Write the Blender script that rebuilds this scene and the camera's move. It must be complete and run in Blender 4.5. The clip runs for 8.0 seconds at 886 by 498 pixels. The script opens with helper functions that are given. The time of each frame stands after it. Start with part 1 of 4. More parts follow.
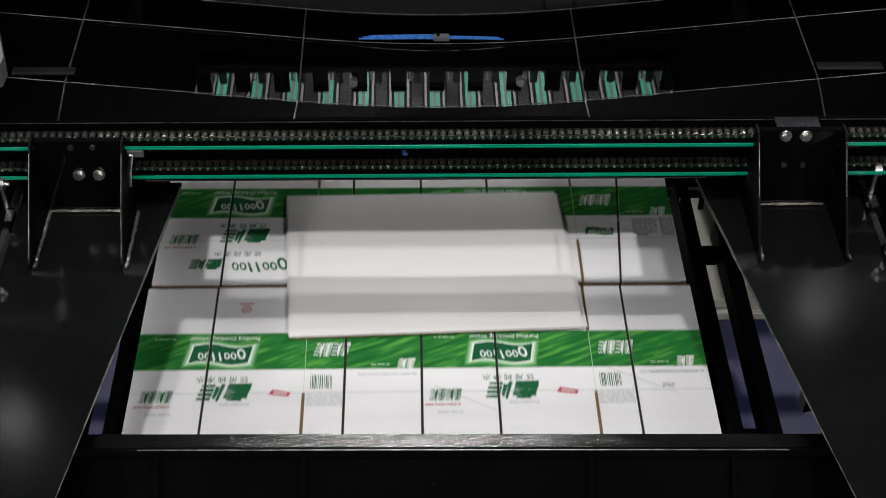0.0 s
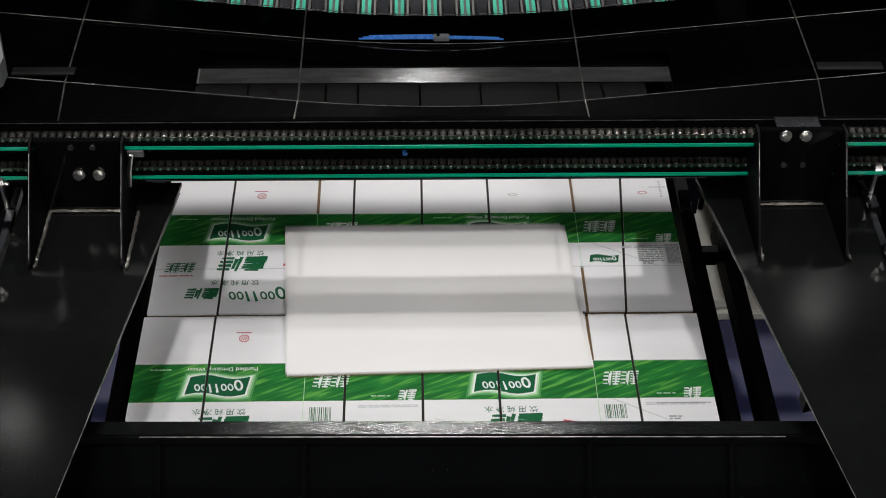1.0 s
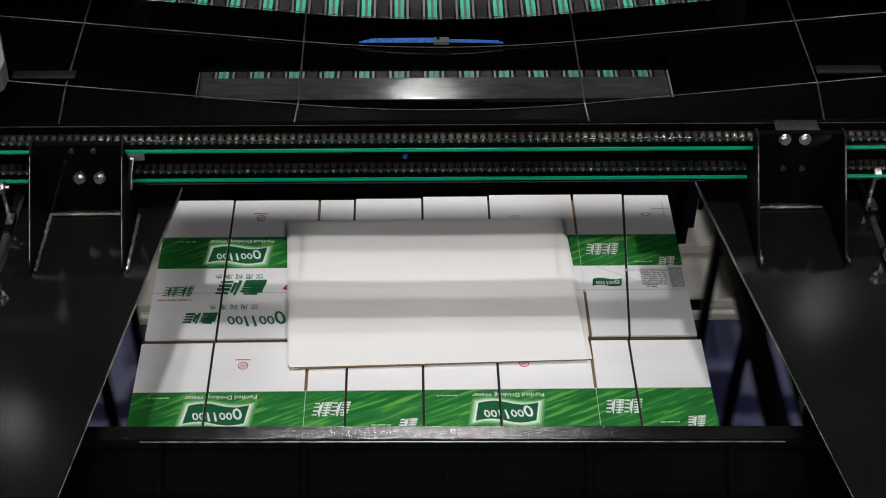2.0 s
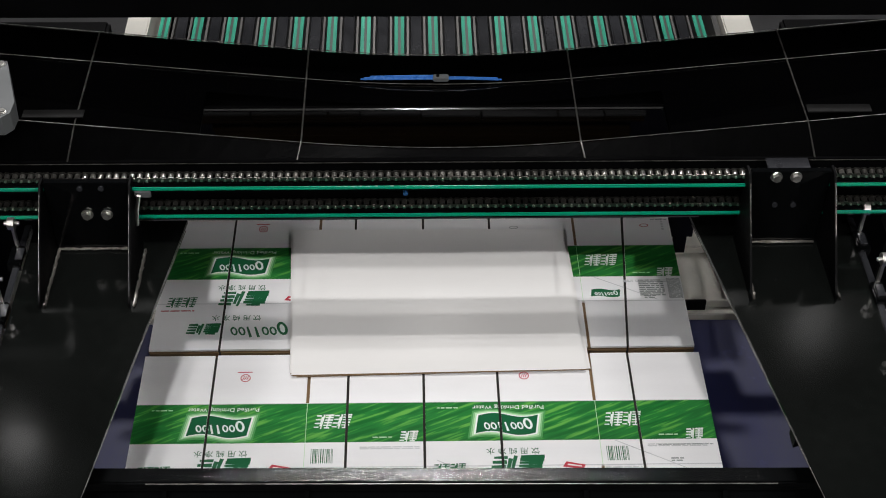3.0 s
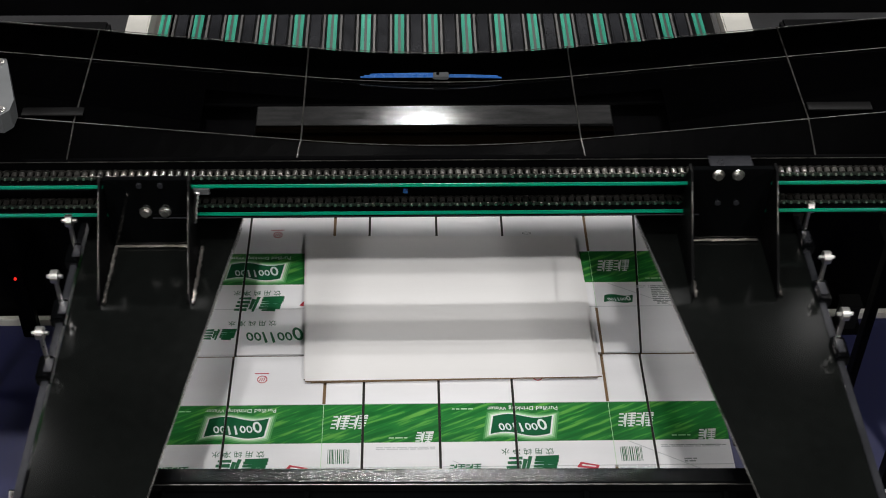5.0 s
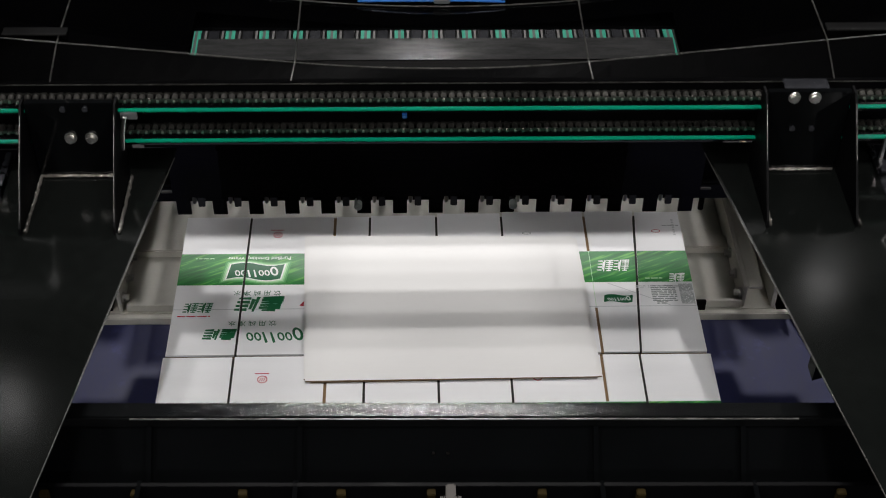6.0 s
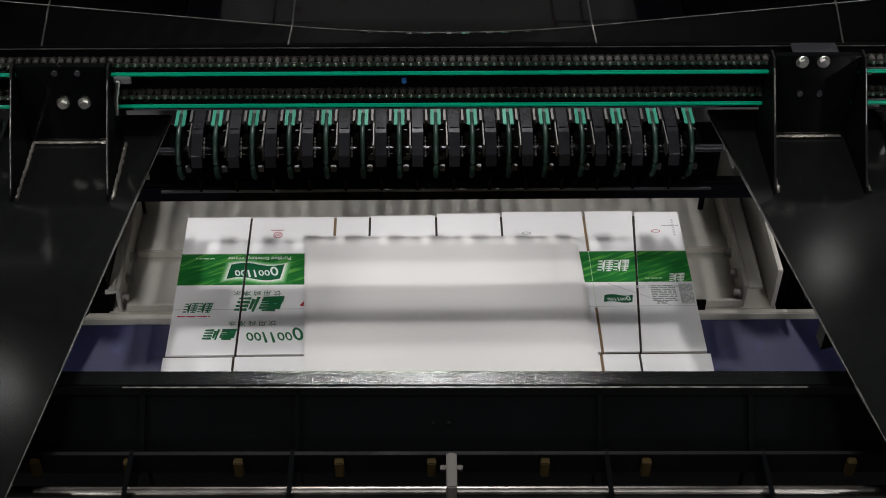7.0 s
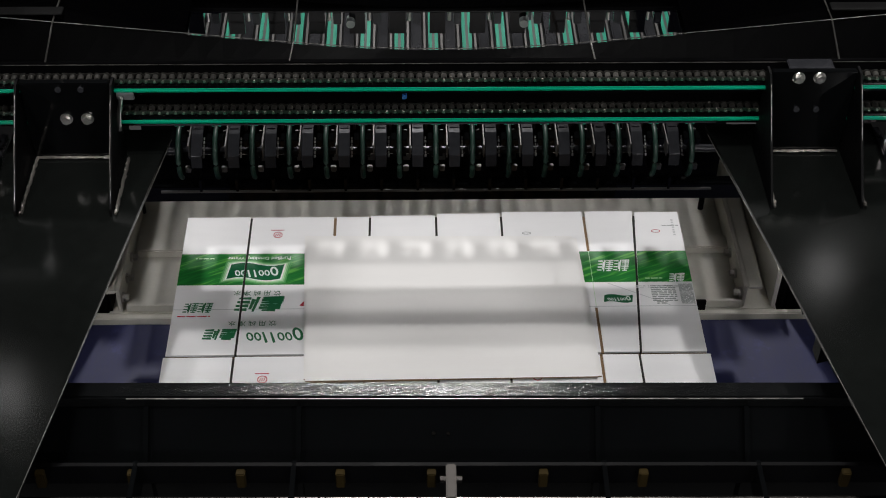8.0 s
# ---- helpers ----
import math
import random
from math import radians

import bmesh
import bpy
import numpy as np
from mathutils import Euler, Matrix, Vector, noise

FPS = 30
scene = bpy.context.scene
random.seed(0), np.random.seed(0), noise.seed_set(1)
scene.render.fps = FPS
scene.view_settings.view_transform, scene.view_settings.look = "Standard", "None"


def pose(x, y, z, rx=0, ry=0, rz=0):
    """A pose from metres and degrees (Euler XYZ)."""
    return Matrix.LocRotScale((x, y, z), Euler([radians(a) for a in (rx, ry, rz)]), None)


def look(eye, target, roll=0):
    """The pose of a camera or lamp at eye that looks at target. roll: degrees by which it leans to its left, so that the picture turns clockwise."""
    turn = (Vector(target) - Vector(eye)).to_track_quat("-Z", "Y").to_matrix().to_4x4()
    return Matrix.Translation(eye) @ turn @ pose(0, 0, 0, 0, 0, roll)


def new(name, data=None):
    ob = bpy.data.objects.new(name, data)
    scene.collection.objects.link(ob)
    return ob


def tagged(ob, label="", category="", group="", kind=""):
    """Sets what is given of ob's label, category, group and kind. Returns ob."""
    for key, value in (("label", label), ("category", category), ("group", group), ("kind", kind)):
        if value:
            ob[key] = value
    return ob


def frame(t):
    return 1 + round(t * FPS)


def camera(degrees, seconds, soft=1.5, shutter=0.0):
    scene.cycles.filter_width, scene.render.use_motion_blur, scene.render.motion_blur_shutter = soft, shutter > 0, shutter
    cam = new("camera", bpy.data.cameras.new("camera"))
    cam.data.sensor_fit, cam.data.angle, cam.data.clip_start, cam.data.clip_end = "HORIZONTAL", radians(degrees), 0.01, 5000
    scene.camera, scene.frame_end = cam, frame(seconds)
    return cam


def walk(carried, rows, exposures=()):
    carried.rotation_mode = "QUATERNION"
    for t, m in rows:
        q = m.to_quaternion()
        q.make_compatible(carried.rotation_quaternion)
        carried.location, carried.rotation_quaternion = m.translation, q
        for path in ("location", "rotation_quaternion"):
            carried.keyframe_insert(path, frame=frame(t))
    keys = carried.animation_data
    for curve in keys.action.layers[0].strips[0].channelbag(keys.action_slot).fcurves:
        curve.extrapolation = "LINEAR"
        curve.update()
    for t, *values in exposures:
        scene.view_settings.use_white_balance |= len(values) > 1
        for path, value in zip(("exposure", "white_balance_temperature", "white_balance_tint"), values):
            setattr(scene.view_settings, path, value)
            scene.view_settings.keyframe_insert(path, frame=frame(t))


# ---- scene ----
# The camera stands still on a walkway and looks down into the stacker.
EYE = Vector((0, 0, 3.6))
PITCH, YAW, ROLL = radians(43.0), radians(1.8), 0.8
AIM = EYE + Vector((math.sin(YAW) * math.cos(PITCH), math.cos(YAW) * math.cos(PITCH), -math.sin(PITCH)))
cam = camera(35.09, 8.0, soft=1.0, shutter=0.5)
walk(cam, [(0, look(EYE, AIM, ROLL)), (8.0, look(EYE, AIM, ROLL))])

# ---- light: hall lamps and added fill lamps above the machine, a dim hall round it ----
world = bpy.data.worlds.new("hall_light")
scene.world = world
world.use_nodes = True
world.node_tree.nodes["Background"].inputs[0].default_value = (0.75, 0.85, 1.0, 1)
world.node_tree.nodes["Background"].inputs[1].default_value = 0.012


def hall_lamp(x, y, z, size, watts, tx, ty, tz=1.0, colour=(1.0, 0.975, 0.965)):
    data = bpy.data.lights.new("hall_lamp", "AREA")
    data.shape, data.size, data.energy, data.color = "DISK", size, watts, colour
    ob = new("hall_lamp", data)
    ob.matrix_world = look((x, y, z), (tx, ty, tz))
    return ob


hall_lamp(0.33, 0.60, 10.3, 0.20, 325, 0.1, 2.5)
hall_lamp(-0.40, 1.40, 10.3, 0.30, 185, 0.1, 2.5)
# four broad unseen fill lamps, added to lighten the shade on the stack
hall_lamp(-3.00, -1.20, 7.0, 1.5, 70, -0.1, 2.5)
hall_lamp(2.50, -1.20, 7.0, 1.5, 70, 0.2, 2.5)
hall_lamp(-4.60, 3.00, 7.5, 1.5, 65, -0.1, 2.5)
hall_lamp(4.60, 3.00, 7.5, 1.5, 65, 0.2, 2.5)
hall_lamp(0.10, 7.70, 7.2, 0.40, 430, 0.1, 2.8)
# added front fill pair, set wide so that the apron doesn't mirror it
hall_lamp(-3.60, -4.20, 6.4, 0.80, 155, 0.0, 2.7)
hall_lamp(3.90, -4.20, 6.4, 0.80, 155, 0.1, 2.7)
hall_lamp(-2.75, 6.30, 7.0, 0.25, 2, -0.75, 1.75)
# weak lamp added only to put some sheen on the right arm plate
hall_lamp(2.90, 7.00, 6.6, 0.25, 1.5, 0.6, 2.0)
scene.view_settings.exposure = 0.0


# ---- materials ----
def material(name, base, rough=0.5, metal=0.0, vary=0.12, scale=6.0, fine=90.0, bump=0.0, coat=0.0, wear=None, stretch=(1, 1, 1), bump_scale=None, spec=0.5):
    """A principled surface with variation at two scales, fine relief and optional wear of another colour."""
    m = bpy.data.materials.new(name)
    m.use_nodes = True
    nt = m.node_tree
    bsdf = nt.nodes["Principled BSDF"]
    tc = nt.nodes.new("ShaderNodeTexCoord")
    mp = nt.nodes.new("ShaderNodeMapping")
    mp.inputs["Scale"].default_value = stretch
    nt.links.new(tc.outputs["Object"], mp.inputs["Vector"])
    big, small = nt.nodes.new("ShaderNodeTexNoise"), nt.nodes.new("ShaderNodeTexNoise")
    for node, s in ((big, scale), (small, fine)):
        node.inputs["Scale"].default_value = s
        node.inputs["Detail"].default_value = 4
        nt.links.new(mp.outputs["Vector"], node.inputs["Vector"])
    mix = nt.nodes.new("ShaderNodeMath")
    mix.operation = "MULTIPLY_ADD"
    nt.links.new(small.outputs["Fac"], mix.inputs[0])
    mix.inputs[1].default_value = 0.4
    nt.links.new(big.outputs["Fac"], mix.inputs[2])
    ramp = nt.nodes.new("ShaderNodeMapRange")
    ramp.inputs["From Min"].default_value, ramp.inputs["From Max"].default_value = 0.35, 1.05
    ramp.inputs["To Min"].default_value, ramp.inputs["To Max"].default_value = 1 - vary, 1 + vary
    nt.links.new(mix.outputs[0], ramp.inputs["Value"])
    hsv = nt.nodes.new("ShaderNodeHueSaturation")
    hsv.inputs["Color"].default_value = (*base, 1)
    nt.links.new(ramp.outputs[0], hsv.inputs["Value"])
    out = hsv.outputs[0]
    if wear:
        colour, amount, wscale = wear
        wn = nt.nodes.new("ShaderNodeTexNoise")
        wn.inputs["Scale"].default_value, wn.inputs["Detail"].default_value = wscale, 8
        wn.inputs["Roughness"].default_value = 0.7
        nt.links.new(tc.outputs["Object"], wn.inputs["Vector"])
        wr = nt.nodes.new("ShaderNodeMapRange")
        wr.inputs["From Min"].default_value, wr.inputs["From Max"].default_value = 0.7 - amount, 0.8 - amount
        nt.links.new(wn.outputs["Fac"], wr.inputs["Value"])
        wm = nt.nodes.new("ShaderNodeMix")
        wm.data_type = "RGBA"
        nt.links.new(wr.outputs[0], wm.inputs["Factor"])
        nt.links.new(out, wm.inputs["A"])
        wm.inputs["B"].default_value = (*colour, 1)
        out = wm.outputs["Result"]
    nt.links.new(out, bsdf.inputs["Base Color"])
    rr = nt.nodes.new("ShaderNodeMapRange")
    rr.inputs["From Min"].default_value, rr.inputs["From Max"].default_value = 0.35, 1.05
    rr.inputs["To Min"].default_value, rr.inputs["To Max"].default_value = max(rough * 0.75, 0.02), min(rough * 1.3, 1)
    nt.links.new(mix.outputs[0], rr.inputs["Value"])
    nt.links.new(rr.outputs[0], bsdf.inputs["Roughness"])
    bsdf.inputs["Metallic"].default_value = metal
    bsdf.inputs["Specular IOR Level"].default_value = spec
    bsdf.inputs["Coat Weight"].default_value = coat
    bsdf.inputs["Coat Roughness"].default_value = 0.08
    if bump:
        bn = nt.nodes.new("ShaderNodeTexNoise")
        bn.inputs["Scale"].default_value, bn.inputs["Detail"].default_value = bump_scale or fine, 3
        nt.links.new(mp.outputs["Vector"], bn.inputs["Vector"])
        b = nt.nodes.new("ShaderNodeBump")
        b.inputs["Strength"].default_value, b.inputs["Distance"].default_value = bump, 0.002
        nt.links.new(bn.outputs["Fac"], b.inputs["Height"])
        nt.links.new(b.outputs[0], bsdf.inputs["Normal"])
    return m


def printed_green():
    """Print of a carton band: mid and light green blades that lean across it."""
    m = material("green_print", (0.02, 0.2, 0.035), 0.42, vary=0.08)
    nt = m.node_tree
    bsdf = nt.nodes["Principled BSDF"]
    tc = nt.nodes.new("ShaderNodeTexCoord")
    mp = nt.nodes.new("ShaderNodeMapping")
    mp.vector_type = "TEXTURE"
    mp.inputs["Rotation"].default_value = (0, 0, radians(24))
    mp.inputs["Scale"].default_value = (0.55, 0.055, 1)
    nt.links.new(tc.outputs["Object"], mp.inputs["Vector"])
    n = nt.nodes.new("ShaderNodeTexNoise")
    n.inputs["Scale"].default_value, n.inputs["Detail"].default_value = 5.0, 2.5
    nt.links.new(mp.outputs[0], n.inputs["Vector"])
    r = nt.nodes.new("ShaderNodeValToRGB")
    r.color_ramp.elements[0].position, r.color_ramp.elements[0].color = 0.40, (0.009, 0.125, 0.022, 1)
    r.color_ramp.elements[1].position, r.color_ramp.elements[1].color = 0.66, (0.11, 0.36, 0.06, 1)
    for at_, colour in ((0.47, (0.014, 0.165, 0.03, 1)), (0.55, (0.018, 0.19, 0.032, 1)), (0.575, (0.055, 0.27, 0.045, 1))):
        r.color_ramp.elements.new(at_).color = colour
    nt.links.new(n.outputs["Fac"], r.inputs[0])
    nt.links.new(r.outputs[0], bsdf.inputs["Base Color"])
    return m


BLACK = material("black_gloss_paint", (0.0018, 0.0020, 0.0022), 0.06, vary=0.25, spec=0.2)
BEAMP = material("black_orange_peel_paint", (0.0035, 0.0038, 0.004), 0.085, vary=0.25, bump=0.26, bump_scale=300, spec=0.14)
PLATE = material("black_satin_plate", (0.0036, 0.0041, 0.0038), 0.12, vary=0.35, scale=3, fine=40, bump=0.05, bump_scale=14, wear=((0.04, 0.04, 0.037), -0.062, 42), spec=0.14)
DECK = material("black_glossy_sheet", (0.0012, 0.0012, 0.0014), 0.06, vary=0.2, spec=0.4)
GATE = material("black_mirror_plate", (0.002, 0.002, 0.0024), 0.045, vary=0.2, bump=0.02, bump_scale=25, spec=0.22)
DULL = material("dull_black_frame", (0.0012, 0.0012, 0.0014), 0.5, vary=0.3, spec=0.06)
LEDGE = material("scuffed_dark_steel", (0.045, 0.045, 0.045), 0.075, 0.05, vary=0.5, scale=12, stretch=(1, 6, 1), bump=0.05, bump_scale=90, spec=0.12)
DIM = material("dim_grey_plate", (0.006, 0.006, 0.006), 0.4, vary=0.3, spec=0.2)
BLOCK = material("grey_cast_block", (0.06, 0.055, 0.05), 0.7, vary=0.3, spec=0.2)
SHAFT = material("dim_polished_steel", (0.16, 0.15, 0.14), 0.22, 1.0, vary=0.3)
STEEL = material("bright_steel", (0.55, 0.54, 0.52), 0.3, 1.0, vary=0.15)
OILED = material("oiled_link_plate", (0.10, 0.096, 0.088), 0.3, 0.9, vary=0.3)
CHAIN = material("oiled_chain_steel", (0.55, 0.53, 0.50), 0.33, 1.0, vary=0.3)
SEAM = material("bare_metal_edge", (0.16, 0.155, 0.145), 0.32, 0.8, vary=0.9, scale=40, fine=600, wear=((0.55, 0.53, 0.5), 0.1, 120))
WELD = material("welded_seam", (0.4, 0.37, 0.34), 0.28, 0.9, vary=0.5, fine=400, bump=0.6, bump_scale=260)
GREEN = material("green_chain_guide", (0.0, 0.20, 0.11), 0.22, vary=0.15)
BELT = material("green_belt", (0.04, 0.32, 0.215), 0.24, vary=0.4, stretch=(1, 0.1, 1))
# belt green with shade put into the colour, for nose turns and grooves
SHADEBELT = material("shaded_green_belt", (0.012, 0.036, 0.026), 0.45, vary=0.3)
GREYBAR = material("grey_slide_bar", (0.085, 0.083, 0.08), 0.38, 0.5, vary=0.35, stretch=(1, 0.15, 1))
DARKBAR = material("dark_slide_bar", (0.028, 0.029, 0.033), 0.2, 0.35, vary=0.5, spec=0.45)
BLUE = material("blue_platform", (0.008, 0.010, 0.052), 0.6, vary=0.45, scale=5, fine=140, stretch=(1, 0.3, 1), wear=((0.022, 0.024, 0.10), 0.11, 5))
CREAM = material("cream_machine_paint", (0.6, 0.585, 0.53), 0.42, vary=0.1, wear=((0.42, 0.39, 0.33), -0.04, 14))
GREY = material("grey_casing", (0.085, 0.09, 0.092), 0.4, vary=0.1)
BOARD = material("white_carton_board", (0.76, 0.76, 0.77), 0.6, vary=0.05, scale=3, fine=120, stretch=(1, 6, 1), bump=0.04, bump_scale=50)
SHEETW = material("plain_white_board", (0.765, 0.757, 0.745), 0.65, vary=0.03, scale=2, fine=60, stretch=(0.4, 5, 1))
KRAFT = material("kraft_edge", (0.17, 0.105, 0.05), 0.8, vary=0.3, fine=400)
# near black, stands in for the shade down in the carton slots
GAPSHADE = material("slot_shade_black", (0.012, 0.010, 0.008), 0.9, vary=0.2)
PGREEN = printed_green()
INK = material("dark_green_ink", (0.008, 0.11, 0.04), 0.45, vary=0.1)
LOGO = material("logo_green", (0.004, 0.10, 0.035), 0.42, vary=0.1)
HALO_OUTER = material("soft_green_print", (0.07, 0.29, 0.08), 0.5, vary=0.1)
HALO_INNER = material("light_green_print", (0.20, 0.46, 0.20), 0.5, vary=0.1)
PALE = material("pale_green_print", (0.45, 0.68, 0.42), 0.5, vary=0.1)
WHITEP = material("white_print", (0.78, 0.8, 0.78), 0.5, vary=0.05)
RED = material("red_print", (0.42, 0.03, 0.05), 0.5, vary=0.1)
GREYINK = material("grey_print", (0.28, 0.31, 0.30), 0.55, vary=0.2)
FAINT = material("faint_grey_print", (0.52, 0.53, 0.54), 0.55, vary=0.1)
HOSE = material("blue_air_hose", (0.02, 0.10, 0.33), 0.25, vary=0.15)
YELLOW = material("yellow_pad", (0.014, 0.009, 0.0015), 0.8, vary=0.3, spec=0.1)
HALL = material("dark_hall_wall", (0.008, 0.008, 0.009), 0.8, vary=0.2)
FLOOR = material("grey_hall_floor", (0.010, 0.010, 0.011), 0.6, vary=0.3)


# ---- mesh helpers ----
def part(name, bm, mat, parent=None, label="", kind="", smooth=False):
    me = bpy.data.meshes.new(name)
    bm.to_mesh(me)
    bm.free()
    if smooth:
        for p in me.polygons:
            p.use_smooth = True
    me.materials.append(mat)
    ob = new(name, me)
    ob.parent = parent
    if label or kind:
        tagged(ob, label, kind=kind)
    return ob


def thing(name, label, category, group="", kind=""):
    return tagged(new(name), label, category, group, kind)


def add_box(bm, x0, x1, y0, y1, z0, z1, bevel=0.0):
    res = bmesh.ops.create_cube(bm, size=1)
    vs = res["verts"]
    for v in vs:
        v.co = Vector(((x0 + x1) / 2 + v.co.x * (x1 - x0), (y0 + y1) / 2 + v.co.y * (y1 - y0), (z0 + z1) / 2 + v.co.z * (z1 - z0)))
    if bevel:
        edges = list({e for v in vs for e in v.link_edges})
        bmesh.ops.bevel(bm, geom=edges, offset=bevel, segments=2, affect="EDGES")
    return bm


def box(x0, x1, y0, y1, z0, z1, bevel=0.0):
    return add_box(bmesh.new(), x0, x1, y0, y1, z0, z1, bevel)


def add_prism(bm, outline, z0, z1):
    """An upright prism over an outline in x, y."""
    low = [bm.verts.new((x, y, z0)) for x, y in outline]
    top = [bm.verts.new((x, y, z1)) for x, y in outline]
    n = len(outline)
    faces = [bm.faces.new(top), bm.faces.new(low[::-1])]
    for i in range(n):
        faces.append(bm.faces.new((low[i], low[(i + 1) % n], top[(i + 1) % n], top[i])))
    bmesh.ops.recalc_face_normals(bm, faces=faces)
    return bm


def prism(outline, z0, z1):
    return add_prism(bmesh.new(), outline, z0, z1)


def add_rod(bm, a, b, r, n=12):
    a, b = Vector(a), Vector(b)
    turn = (b - a).to_track_quat("Z", "Y").to_matrix().to_4x4()
    m = Matrix.Translation((a + b) / 2) @ turn
    bmesh.ops.create_cone(bm, cap_ends=True, segments=n, radius1=r, radius2=r, depth=(b - a).length, matrix=m)
    return bm


def rod(a, b, r, n=12):
    return add_rod(bmesh.new(), a, b, r, n)


def tube(points, r, n=8):
    bm = bmesh.new()
    rings = []
    pts = [Vector(p) for p in points]
    for i, p in enumerate(pts):
        d = (pts[min(i + 1, len(pts) - 1)] - pts[max(i - 1, 0)]).normalized()
        q = d.to_track_quat("Z", "Y")
        rings.append([bm.verts.new(p + q @ Vector((r * math.cos(k * math.tau / n), r * math.sin(k * math.tau / n), 0))) for k in range(n)])
    for a, b in zip(rings, rings[1:]):
        for k in range(n):
            bm.faces.new((a[k], a[(k + 1) % n], b[(k + 1) % n], b[k]))
    bm.faces.new(rings[0][::-1])
    bm.faces.new(rings[-1])
    return bm


def bead(a, b, r, seed):
    """A lumpy weld bead from a to b."""
    rnd = random.Random(seed)
    a, b = Vector(a), Vector(b)
    n = max(int((b - a).length / 0.006), 3)
    bm = bmesh.new()
    rings = []
    q = (b - a).to_track_quat("Z", "Y")
    for i in range(n + 1):
        rr = r * (0.65 + 0.6 * rnd.random())
        p = a.lerp(b, i / n) + Vector((rnd.uniform(-1, 1), rnd.uniform(-1, 1), 0)) * r * 0.3
        rings.append([bm.verts.new(p + q @ Vector((rr * math.cos(k * math.tau / 6), rr * math.sin(k * math.tau / 6), 0))) for k in range(6)])
    for u, v in zip(rings, rings[1:]):
        for k in range(6):
            bm.faces.new((u[k], u[(k + 1) % 6], v[(k + 1) % 6], v[k]))
    return bm


def add_link(bm, x0, x1, y, z):
    """A waisted chain link plate between two pins."""
    out = []
    for cx, a0 in ((x1, -60), (x0, 120)):
        for k in range(5):
            a = radians(a0 + k * 30)
            out.append((cx + 0.0078 * math.cos(a), z + 0.0078 * math.sin(a)))
        out.append(((x0 + x1) / 2, z + (0.0042 if cx == x1 else -0.0042)))
    a, b = ([bm.verts.new((u, y + e, v)) for u, v in out] for e in (-0.0009, 0.0009))
    bm.faces.new(a)
    bm.faces.new(b[::-1])
    for k in range(12):
        bm.faces.new((a[k], b[k], b[(k + 1) % 12], a[(k + 1) % 12]))


def hex_bolt(x, y, z, r, axis="y"):
    """A washer with a hexagon head on it, facing the camera's side or up."""
    bm = bmesh.new()
    d = Vector((0, -1, 0)) if axis == "y" else Vector((0, 0, 1))
    p = Vector((x, y, z))
    add_rod(bm, p, p + d * r * 0.35, r * 1.35, 16)
    add_rod(bm, p + d * r * 0.35, p + d * r * 1.1, r, 6)
    return bm


